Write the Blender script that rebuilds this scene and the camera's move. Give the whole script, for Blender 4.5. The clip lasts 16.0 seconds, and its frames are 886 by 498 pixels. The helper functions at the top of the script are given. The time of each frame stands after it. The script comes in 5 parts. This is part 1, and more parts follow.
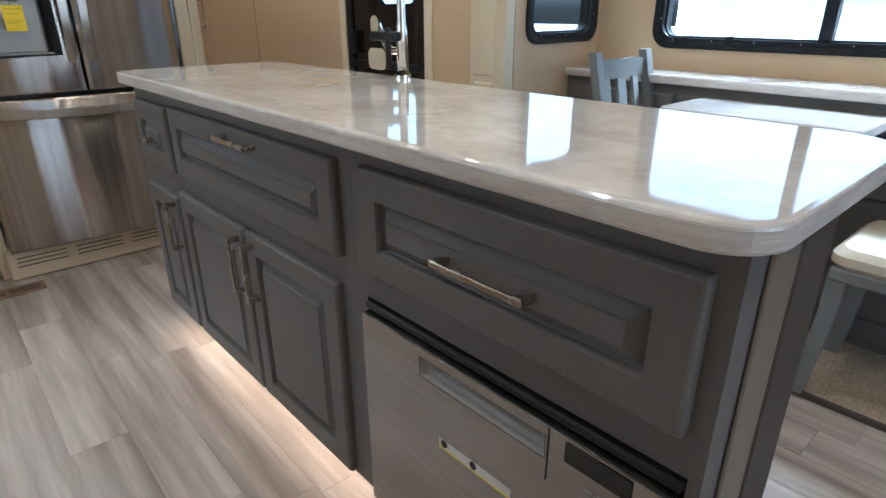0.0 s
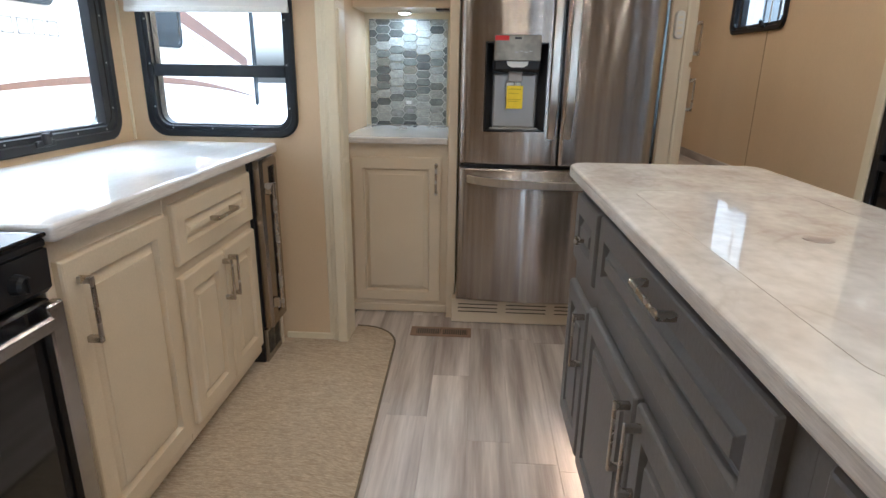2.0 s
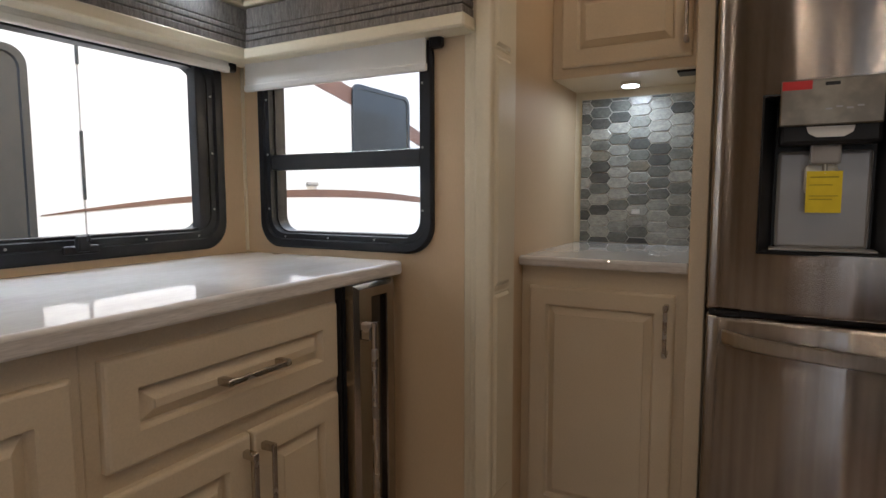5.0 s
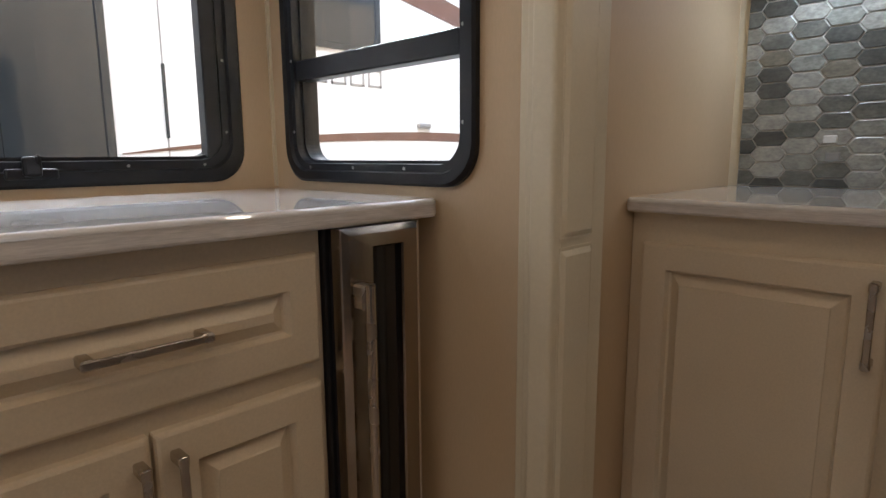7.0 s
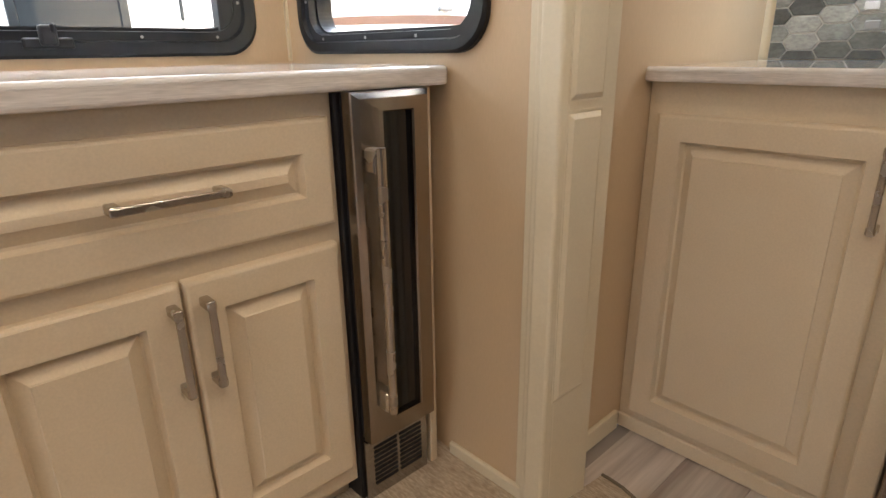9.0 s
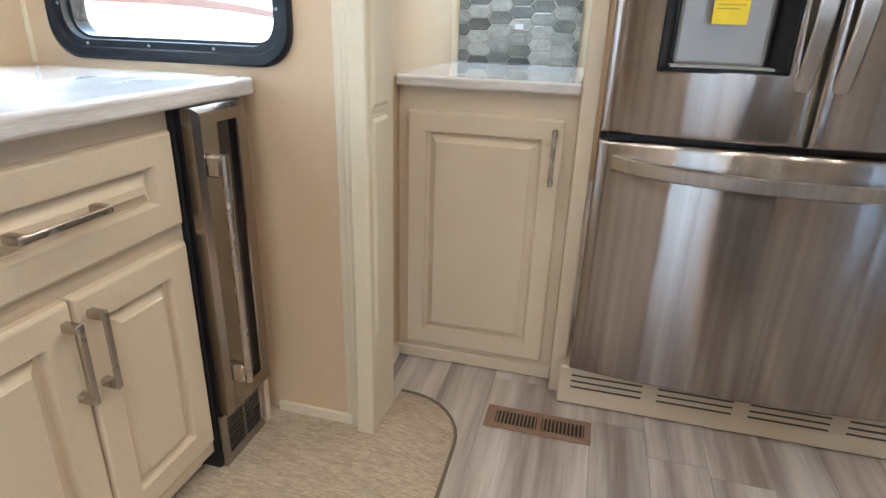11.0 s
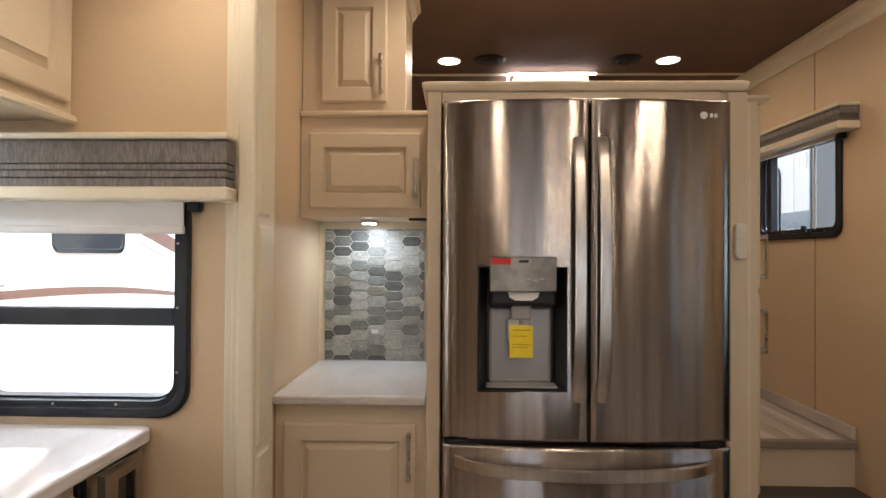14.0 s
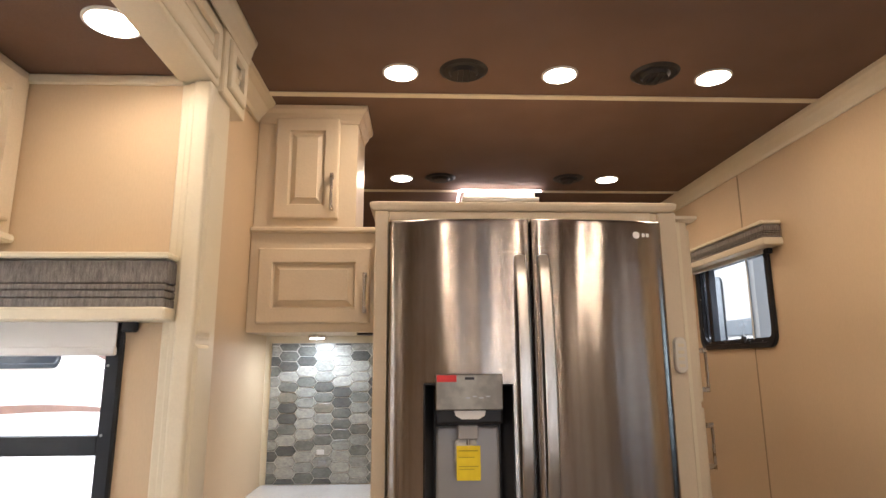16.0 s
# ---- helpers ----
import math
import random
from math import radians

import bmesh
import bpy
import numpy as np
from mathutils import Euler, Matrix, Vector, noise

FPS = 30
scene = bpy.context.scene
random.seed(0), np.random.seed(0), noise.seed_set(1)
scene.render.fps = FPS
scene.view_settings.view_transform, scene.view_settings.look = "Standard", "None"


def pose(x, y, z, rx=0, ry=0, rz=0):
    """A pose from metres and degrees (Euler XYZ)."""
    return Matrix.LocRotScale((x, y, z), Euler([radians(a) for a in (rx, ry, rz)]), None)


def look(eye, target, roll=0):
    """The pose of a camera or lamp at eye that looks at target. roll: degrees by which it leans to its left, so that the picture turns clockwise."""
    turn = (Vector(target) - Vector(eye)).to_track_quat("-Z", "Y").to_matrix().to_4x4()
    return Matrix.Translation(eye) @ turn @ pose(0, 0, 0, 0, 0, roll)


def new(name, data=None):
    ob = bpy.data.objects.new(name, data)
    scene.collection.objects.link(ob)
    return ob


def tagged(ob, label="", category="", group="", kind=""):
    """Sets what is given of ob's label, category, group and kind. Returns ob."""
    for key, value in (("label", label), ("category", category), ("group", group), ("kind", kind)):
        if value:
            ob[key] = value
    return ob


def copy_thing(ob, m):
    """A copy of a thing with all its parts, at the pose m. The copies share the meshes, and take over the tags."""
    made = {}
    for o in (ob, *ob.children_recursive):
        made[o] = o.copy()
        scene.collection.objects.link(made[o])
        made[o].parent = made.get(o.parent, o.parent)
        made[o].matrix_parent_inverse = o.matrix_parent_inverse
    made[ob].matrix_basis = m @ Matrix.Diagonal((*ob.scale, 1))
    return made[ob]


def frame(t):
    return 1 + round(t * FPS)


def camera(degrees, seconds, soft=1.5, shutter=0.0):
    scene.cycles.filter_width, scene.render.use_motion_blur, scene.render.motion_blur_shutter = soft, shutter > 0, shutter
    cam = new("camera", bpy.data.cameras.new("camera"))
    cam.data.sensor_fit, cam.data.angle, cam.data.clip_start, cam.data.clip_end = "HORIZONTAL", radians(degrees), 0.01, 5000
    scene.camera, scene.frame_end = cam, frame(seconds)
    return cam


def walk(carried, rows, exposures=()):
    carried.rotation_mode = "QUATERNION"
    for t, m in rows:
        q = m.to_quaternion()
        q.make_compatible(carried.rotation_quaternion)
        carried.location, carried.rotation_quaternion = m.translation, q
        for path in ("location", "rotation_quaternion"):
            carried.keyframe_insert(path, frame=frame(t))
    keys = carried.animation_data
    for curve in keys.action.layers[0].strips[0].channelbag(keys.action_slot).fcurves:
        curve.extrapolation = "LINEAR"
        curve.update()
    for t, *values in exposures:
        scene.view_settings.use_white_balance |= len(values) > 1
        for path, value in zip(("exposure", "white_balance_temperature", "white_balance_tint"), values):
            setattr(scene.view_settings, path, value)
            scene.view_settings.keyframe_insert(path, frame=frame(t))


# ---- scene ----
cam = camera(75.1, 16.0)
PATH = [
    (0, (3.175, -0.085, 1.15), (1.793, 1.141, 0.384), -0.2),
    (0.2, (3.1191, -0.0707, 1.1538), (1.6605, 1.0535, 0.3878), 0.12),
    (0.5, (3.042, -0.051, 1.159), (1.478, 0.933, 0.393), 0.6),
    (1, (2.928, 0.036, 1.177), (1.159, 0.546, 0.395), 0.5),
    (1.5, (2.862, 0.12, 1.207), (1.021, 0.258, 0.437), 0.8),
    (2, (2.787, 0.131, 1.242), (0.881, 0.025, 0.645), 0.8),
    (2.5, (2.634, 0.101, 1.273), (0.682, -0.131, 0.901), 0.9),
    (3, (2.46, 0.056, 1.247), (0.513, -0.284, 0.939), 0.8),
    (3.5, (2.321, 0.058, 1.222), (0.405, -0.436, 0.93), 0.7),
    (4, (2.117, 0.141, 1.216), (0.259, -0.555, 0.966), 0.4),
    (4.2, (2.038, 0.164, 1.195), (0.219, -0.631, 0.958), 0.4),
    (6.3, (1.343, 0.074, 1.055), (-0.308, -1.045, 0.917), -0.5),
    (6.5, (1.289, 0.058, 1.044), (-0.293, -1.156, 0.889), -0.3),
    (7, (1.187, 0.077, 1.018), (-0.227, -1.3, 0.696), -0.4),
    (7.5, (1.151, 0.108, 0.997), (-0.162, -1.327, 0.532), -0.5),
    (8, (1.171, 0.117, 0.976), (-0.091, -1.31, 0.368), -0.2),
    (8.2, (1.178, 0.127, 0.959), (-0.074, -1.309, 0.352), -0.6),
    (10.3, (1.349, 0.096, 1.004), (-0.226, -0.862, 0.227), 0.5),
    (10.5, (1.407, 0.067, 1.016), (-0.248, -0.758, 0.255), 1.1),
    (11, (1.576, 0.038, 1.065), (-0.226, -0.42, 0.328), 1.8),
    (11.5, (1.741, 0.089, 1.133), (-0.102, -0.214, 0.419), 1.3),
    (12, (1.878, 0.122, 1.189), (-0.005, -0.04, 0.536), 1.1),
    (12.5, (1.914, 0.117, 1.283), (-0.03, 0.018, 0.82), 0.8),
    (13, (1.902, 0.1, 1.335), (-0.08, 0.028, 1.077), 0.6),
    (13.5, (1.887, 0.093, 1.371), (-0.11, 0.033, 1.273), 0.5),
    (14, (1.896, 0.098, 1.39), (-0.104, 0.044, 1.411), 0.3),
    (14.5, (1.905, 0.093, 1.405), (-0.091, 0.05, 1.522), 0.1),
    (15, (1.918, 0.089, 1.428), (-0.068, 0.059, 1.665), -0.1),
    (15.5, (1.928, 0.103, 1.428), (-0.039, 0.083, 1.785), -0.4),
    (16, (1.916, 0.145, 1.422), (-0.046, 0.226, 1.806), -0.3),
]
EXPOSURES = [(0, 2.21, 4620, -1), (0.5, 2.34, 4530, -2), (1, 2.42, 4580, -3), (1.5, 2.44, 4650, -1), (2, 2.26, 4870, 2), (2.5, 1.91, 5460, 7), (3.5, 1.62, 5580, 8), (4, 1.36, 5640, 8), (6.5, 1.06, 5450, 9), (7, 1.16, 5550, 9), (7.5, 1.66, 5650, 10), (8, 2.05, 5650, 10), (10.5, 2.8, 4930, 1), (11, 2.91, 4720, 1), (12, 2.74, 4980, 2), (12.5, 2.46, 5270, 4), (13.5, 1.95, 5650, 7), (14, 1.92, 5700, 9), (15, 2.1, 5650, 9), (16, 2.31, 5720, 11)]
walk(cam, [(t, look(eye, target, roll)) for t, eye, target, roll in PATH], EXPOSURES)

# ---- world and light ----
world = bpy.data.worlds.new("sky")
scene.world = world
world.use_nodes = True
wn = world.node_tree
sky = wn.nodes.new("ShaderNodeTexSky")
sky.sky_type = "NISHITA"
sky.sun_disc = False
sky.sun_elevation, sky.sun_rotation = radians(42), radians(200)
sky.air_density, sky.dust_density, sky.ozone_density = 0.7, 7.0, 1.0
haze = wn.nodes.new("ShaderNodeHueSaturation")
haze.inputs["Saturation"].default_value = 0.4
wn.links.new(sky.outputs[0], haze.inputs["Color"])
wn.links.new(haze.outputs[0], wn.nodes["Background"].inputs[0])
wn.nodes["Background"].inputs[1].default_value = 0.3
sun = new("sun", bpy.data.lights.new("sun", "SUN"))
sun.data.energy, sun.data.angle, sun.data.color = 1.5, radians(15), (1.0, 0.96, 0.9)
sun.matrix_world = look((0, 0, 10), (-0.35, -0.75, 9.0))

LAMP_WARM = (1.0, 0.715, 0.455)
LAMP_COOL = (0.95, 0.985, 1.0)


def downlight_lamp(x, y, z, watts, size, colour):
    lamp = new("lamp_light", bpy.data.lights.new("lamp_light", "AREA"))
    lamp.data.shape, lamp.data.size, lamp.data.energy, lamp.data.color = "DISK", size, watts, colour
    lamp.matrix_world = Matrix.Translation((x, y, z))


# daylight through the rear window
rear = new("rear_window_daylight", bpy.data.lights.new("rear_window_daylight", "AREA"))
rear.data.shape, rear.data.size, rear.data.size_y, rear.data.energy, rear.data.color = "RECTANGLE", 1.2, 1.0, 1.9, (1.0, 0.96, 0.9)
rear.matrix_world = look((5.57, 0.7, 1.33), (4.0, 0.7, 1.33))


# ---- materials ----
def material(name, base, rough=0.5, metal=0.0, second=None, scale=6.0, stretch=(1, 1, 1), mix=(0.35, 0.65), fine=0.0, fine_scale=150.0, bump=0.0,
             bump_scale=60.0, bump_stretch=None, coat=0.0, per_object=0.0, aniso=0.0, spec=0.5, rough_var=0.05, emit=None, power=0.0, vein=None, coat_rough=0.08, brush=0.0, bump_detail=3.0):
    m = bpy.data.materials.new(name)
    m.use_nodes = True
    nt = m.node_tree
    nodes, links = nt.nodes, nt.links
    b = nodes["Principled BSDF"]
    b.inputs["Roughness"].default_value, b.inputs["Metallic"].default_value = rough, metal
    b.inputs["Coat Weight"].default_value, b.inputs["Coat Roughness"].default_value = coat, coat_rough
    b.inputs["Specular IOR Level"].default_value = spec
    geo = nodes.new("ShaderNodeNewGeometry")
    mp = nodes.new("ShaderNodeMapping")
    mp.inputs["Scale"].default_value = stretch
    links.new(geo.outputs["Position"], mp.inputs[0])
    coords = mp.outputs[0]
    if per_object:
        info = nodes.new("ShaderNodeObjectInfo")
        add = nodes.new("ShaderNodeVectorMath")
        add.operation = "MULTIPLY_ADD"
        add.inputs[1].default_value = (37, 53, 71)
        links.new(info.outputs["Random"], add.inputs[0])
        links.new(mp.outputs[0], add.inputs[2])
        coords = add.outputs[0]
    n1 = nodes.new("ShaderNodeTexNoise")
    n1.inputs["Scale"].default_value, n1.inputs["Detail"].default_value = scale, 5.0
    links.new(coords, n1.inputs["Vector"])
    ramp = nodes.new("ShaderNodeMapRange")
    ramp.inputs[1].default_value, ramp.inputs[2].default_value = mix
    links.new(n1.outputs[0], ramp.inputs[0])
    cm = nodes.new("ShaderNodeMix")
    cm.data_type = "RGBA"
    sec = second or tuple(c * 0.9 for c in base)
    cm.inputs[6].default_value, cm.inputs[7].default_value = (*base, 1), (*sec, 1)
    links.new(ramp.outputs[0], cm.inputs[0])
    colour = cm.outputs[2]
    if fine:
        n2 = nodes.new("ShaderNodeTexNoise")
        n2.inputs["Scale"].default_value, n2.inputs["Detail"].default_value = fine_scale, 3.0
        links.new(coords, n2.inputs["Vector"])
        r2 = nodes.new("ShaderNodeMapRange")
        r2.inputs[1].default_value, r2.inputs[2].default_value, r2.inputs[3].default_value, r2.inputs[4].default_value = 0.3, 0.7, 1 - fine, 1 + fine * 0.5
        links.new(n2.outputs[0], r2.inputs[0])
        vm = nodes.new("ShaderNodeVectorMath")
        vm.operation = "SCALE"
        links.new(colour, vm.inputs[0])
        links.new(r2.outputs[0], vm.inputs["Scale"])
        colour = vm.outputs[0]
    if vein:
        nv = nodes.new("ShaderNodeTexNoise")
        nv.inputs["Scale"].default_value, nv.inputs["Detail"].default_value, nv.inputs["Distortion"].default_value = vein[0], 7.0, 0.8
        mv = nodes.new("ShaderNodeMapping")
        mv.inputs["Scale"].default_value, mv.inputs["Rotation"].default_value = (0.8, 1.35, 1.35), (0, 0, radians(24))
        links.new(geo.outputs["Position"], mv.inputs[0])
        links.new(mv.outputs[0], nv.inputs["Vector"])
        sub = nodes.new("ShaderNodeMath")
        sub.operation, sub.inputs[1].default_value = "SUBTRACT", 0.5
        links.new(nv.outputs[0], sub.inputs[0])
        ab = nodes.new("ShaderNodeMath")
        ab.operation = "ABSOLUTE"
        links.new(sub.outputs[0], ab.inputs[0])
        rv = nodes.new("ShaderNodeMapRange")
        rv.inputs[2].default_value, rv.inputs[3].default_value, rv.inputs[4].default_value = vein[1], vein[2], 0.0
        links.new(ab.outputs[0], rv.inputs[0])
        gate = nodes.new("ShaderNodeMath")
        gate.operation = "MULTIPLY"
        links.new(rv.outputs[0], gate.inputs[0])
        links.new(ramp.outputs[0], gate.inputs[1])
        mvx = nodes.new("ShaderNodeMix")
        mvx.data_type = "RGBA"
        mvx.inputs[7].default_value = (*vein[3], 1)
        links.new(gate.outputs[0], mvx.inputs[0])
        links.new(colour, mvx.inputs[6])
        colour = mvx.outputs[2]
    if per_object:
        r3 = nodes.new("ShaderNodeMapRange")
        r3.inputs[3].default_value, r3.inputs[4].default_value = 1 - per_object, 1 + per_object
        links.new(info.outputs["Random"], r3.inputs[0])
        vs = nodes.new("ShaderNodeVectorMath")
        vs.operation = "SCALE"
        links.new(colour, vs.inputs[0])
        links.new(r3.outputs[0], vs.inputs["Scale"])
        colour = vs.outputs[0]
    links.new(colour, b.inputs["Base Color"])
    if rough_var:
        rr = nodes.new("ShaderNodeMapRange")
        rr.inputs[3].default_value, rr.inputs[4].default_value = max(0.02, rough - rough_var), min(1, rough + rough_var)
        links.new(n1.outputs[0], rr.inputs[0])
        links.new(rr.outputs[0], b.inputs["Roughness"])
    if bump:
        n3 = nodes.new("ShaderNodeTexNoise")
        n3.inputs["Scale"].default_value, n3.inputs["Detail"].default_value = bump_scale, bump_detail
        mp3 = nodes.new("ShaderNodeMapping")
        mp3.inputs["Scale"].default_value = bump_stretch or stretch
        links.new(geo.outputs["Position"], mp3.inputs[0])
        links.new(mp3.outputs[0], n3.inputs["Vector"])
        bp = nodes.new("ShaderNodeBump")
        bp.inputs["Strength"].default_value, bp.inputs["Distance"].default_value = 1.0, bump
        links.new(n3.outputs[0], bp.inputs["Height"])
        links.new(bp.outputs[0], b.inputs["Normal"])
        if brush:
            # fine level scratches that spread reflections up and down
            grains = []
            for k in (9000.0, 7000.0):
                vk = nodes.new("ShaderNodeVectorMath")
                vk.operation = "SCALE"
                vk.inputs["Scale"].default_value = k
                links.new(geo.outputs["Position"], vk.inputs[0])
                wh = nodes.new("ShaderNodeTexWhiteNoise")
                links.new(vk.outputs[0], wh.inputs["Vector"])
                grains.append(wh.outputs["Value"])
            diff = nodes.new("ShaderNodeMath")
            diff.operation = "SUBTRACT"
            links.new(grains[0], diff.inputs[0])
            links.new(grains[1], diff.inputs[1])
            amp = nodes.new("ShaderNodeMath")
            amp.operation = "MULTIPLY"
            amp.inputs[1].default_value = brush
            links.new(diff.outputs[0], amp.inputs[0])
            up = nodes.new("ShaderNodeCombineXYZ")
            links.new(amp.outputs[0], up.inputs[2])
            tilt = nodes.new("ShaderNodeVectorMath")
            links.new(bp.outputs[0], tilt.inputs[0])
            links.new(up.outputs[0], tilt.inputs[1])
            unit_n = nodes.new("ShaderNodeVectorMath")
            unit_n.operation = "NORMALIZE"
            links.new(tilt.outputs[0], unit_n.inputs[0])
            links.new(unit_n.outputs[0], b.inputs["Normal"])
    if aniso:
        tg = nodes.new("ShaderNodeTangent")
        tg.direction_type, tg.axis = "RADIAL", "Z"
        b.inputs["Anisotropic"].default_value, b.inputs["Anisotropic Rotation"].default_value = aniso, 0.25
        links.new(tg.outputs[0], b.inputs["Tangent"])
    if emit:
        b.inputs["Emission Color"].default_value, b.inputs["Emission Strength"].default_value = (*emit, 1), power
    return m


CREAM = material("cream_painted_wood", (0.67, 0.567, 0.41), 0.42, second=(0.63, 0.527, 0.375), scale=3, fine=0.05, fine_scale=240, bump=0.0006, bump_scale=90)
TRIM = material("cream_trim", (0.73, 0.65, 0.482), 0.4, second=(0.69, 0.61, 0.445), scale=3, fine=0.03, bump=0.0005, bump_scale=60)
WALLPAPER = material("beige_wall_vinyl", (0.63, 0.48, 0.305), 0.6, second=(0.595, 0.449, 0.281), scale=2.0, fine=0.03, fine_scale=260, stretch=(1, 1, 0.25), bump=0.0002, bump_scale=220)
GREY = material("grey_painted_wood", (0.156, 0.148, 0.145), 0.44, spec=0.3, second=(0.144, 0.136, 0.132), scale=3, fine=0.05, bump=0.0006, bump_scale=90)
CEIL = material("brown_ceiling_fabric", (0.165, 0.10, 0.07), 0.85, second=(0.148, 0.089, 0.062), scale=4, fine=0.12, fine_scale=300, bump=0.001, bump_scale=300)
PLANK = material("grey_vinyl_plank", (0.62, 0.56, 0.51), 0.36, second=(0.29, 0.238, 0.206), scale=3.4, stretch=(0.3, 4.8, 1), mix=(0.36, 0.68), fine=0.1, fine_scale=26, per_object=0.1, bump=0.0006, bump_scale=30)
GAP = material("floor_joint", (0.33, 0.295, 0.265), 0.7)
RUG = material("woven_mat", (0.58, 0.485, 0.36), 0.9, second=(0.38, 0.3, 0.21), scale=40, stretch=(4.5, 0.8, 1), mix=(0.3, 0.7), fine=0.27, fine_scale=100, bump=0.003, bump_scale=60, bump_stretch=(7, 0.7, 1))
BINDING = material("mat_binding", (0.17, 0.14, 0.10), 0.9)
STONE = material("white_solid_surface", (0.78, 0.755, 0.735), 0.05, second=(0.60, 0.555, 0.52), scale=6.0, stretch=(1, 1.2, 1.1), mix=(0.38, 0.72), fine=0.1, fine_scale=34, coat=0.3, coat_rough=0.02, rough_var=0.02, vein=(4.0, 0.03, 0.3, (0.36, 0.28, 0.22)))
STONE_W = material("pale_solid_surface", (0.73, 0.715, 0.695), 0.04, second=(0.62, 0.60, 0.575), scale=3.5, stretch=(1, 2.2, 1.6), mix=(0.45, 0.78), fine=0.05, fine_scale=40, coat=0.3, coat_rough=0.02, rough_var=0.02, vein=(2.2, 0.05, 0.2, (0.45, 0.43, 0.41)))
STONE_EDGE = material("sanded_solid_surface_edge", (0.72, 0.685, 0.65), 0.32, second=(0.56, 0.515, 0.48), scale=9, stretch=(0.6, 0.6, 7), mix=(0.35, 0.7), fine=0.16, fine_scale=60, bump=0.0003, bump_scale=60, rough_var=0.08)
STEEL = material("brushed_stainless", (0.43, 0.392, 0.358), 0.19, 1.0, second=(0.325, 0.29, 0.258), scale=9, stretch=(1, 5, 0.04), fine=0.03, fine_scale=180, bump=0.006, bump_scale=7.0, bump_stretch=(1, 1.35, 0.025), aniso=1.0, rough_var=0.02, brush=0.3, bump_detail=0.6)
# cooler door stainless, its colour lowered to imitate the dark room it mirrors
DIM_STEEL = material("steel_with_dark_reflection", (0.34, 0.295, 0.245), 0.22, 1.0, second=(0.28, 0.24, 0.2), scale=5, stretch=(3, 1, 0.3), fine=0.02, fine_scale=120, rough_var=0.03)
BAR_STEEL = material("satin_bar_steel", (0.63, 0.60, 0.56), 0.32, 1.0, second=(0.53, 0.5, 0.46), scale=10, stretch=(1, 6, 1), fine=0.04)
STEEL_F = material("flat_stainless", (0.43, 0.415, 0.40), 0.24, 1.0, second=(0.38, 0.365, 0.35), scale=12, stretch=(0.3, 1, 6), fine=0.06, fine_scale=120, bump=0.0004, bump_scale=30)
NICKEL = material("satin_nickel", (0.52, 0.475, 0.42), 0.27, 1.0, scale=20, fine=0.05)
CHROME = material("chrome", (0.75, 0.73, 0.7), 0.08, 1.0, rough_var=0.02)
BLACK = material("black_plastic", (0.010, 0.010, 0.012), 0.4, spec=0.3, second=(0.018, 0.018, 0.02), scale=14, bump=0.0003)
RUBBER = material("black_window_frame", (0.008, 0.009, 0.012), 0.38, spec=0.3, second=(0.017, 0.018, 0.021), scale=10, bump=0.0003)
GLOSS_BLACK = material("black_glass", (0.008, 0.008, 0.009), 0.06, second=(0.01, 0.01, 0.011), rough_var=0.02)
FABRIC = material("grey_woven_fabric", (0.27, 0.24, 0.21), 0.95, second=(0.135, 0.12, 0.105), scale=70, stretch=(2.2, 2.2, 0.5), mix=(0.3, 0.7), fine=0.3, fine_scale=420, bump=0.0015, bump_scale=260)
SHADE = material("white_shade_cloth", (0.72, 0.70, 0.66), 0.85, scale=5, bump=0.0004, bump_scale=260)
TILE = material("stone_tile", (0.44, 0.44, 0.41), 0.3, second=(0.30, 0.30, 0.28), scale=26, stretch=(1, 1, 1.9), mix=(0.36, 0.66), fine=0.3, fine_scale=85, per_object=0.001, bump=0.0004, bump_scale=70)
tn = TILE.node_tree
pick = tn.nodes.new("ShaderNodeValToRGB")
pick.color_ramp.interpolation = "CONSTANT"
pick.color_ramp.elements[0].color = (1.0, 0.99, 0.95, 1)
pick.color_ramp.elements[1].position, pick.color_ramp.elements[1].color = 0.34, (0.74, 0.75, 0.72, 1)
for at, tone in ((0.58, (0.44, 0.45, 0.43)), (0.78, (0.26, 0.265, 0.26)), (0.93, (0.56, 0.52, 0.44))):
    pick.color_ramp.elements.new(at).color = (*tone, 1)
shade = tn.nodes.new("ShaderNodeVectorMath")
shade.operation = "MULTIPLY"
tile_base = tn.nodes["Principled BSDF"].inputs["Base Color"]
tn.links.new(next(n for n in tn.nodes if n.type == "OBJECT_INFO").outputs["Random"], pick.inputs[0])
tn.links.new(tile_base.links[0].from_socket, shade.inputs[0])
tn.links.new(pick.outputs[0], shade.inputs[1])
tn.links.new(shade.outputs[0], tile_base)
GROUT = material("pale_grout", (0.62, 0.60, 0.56), 0.8)
BRONZE = material("brown_register", (0.26, 0.17, 0.11), 0.5, second=(0.22, 0.14, 0.09), scale=20)
WHITE = material("white_plastic", (0.78, 0.77, 0.74), 0.4)
GREYPL = material("grey_plastic", (0.33, 0.32, 0.31), 0.4)
YELLOW = material("yellow_tag", (0.85, 0.66, 0.01), 0.6, second=(0.80, 0.61, 0.01), scale=40)
RED = material("red_label", (0.6, 0.03, 0.03), 0.5)
CHAIRGREY = material("grey_chair_paint", (0.20, 0.21, 0.215), 0.45, second=(0.18, 0.187, 0.19), scale=6, bump=0.0004)
LEATHER = material("cream_seat_vinyl", (0.62, 0.56, 0.44), 0.5, bump=0.0008, bump_scale=120)
TAUPE = material("taupe_vinyl_nosing", (0.26, 0.21, 0.17), 0.5, second=(0.21, 0.17, 0.135), scale=12, stretch=(4, 0.4, 1))
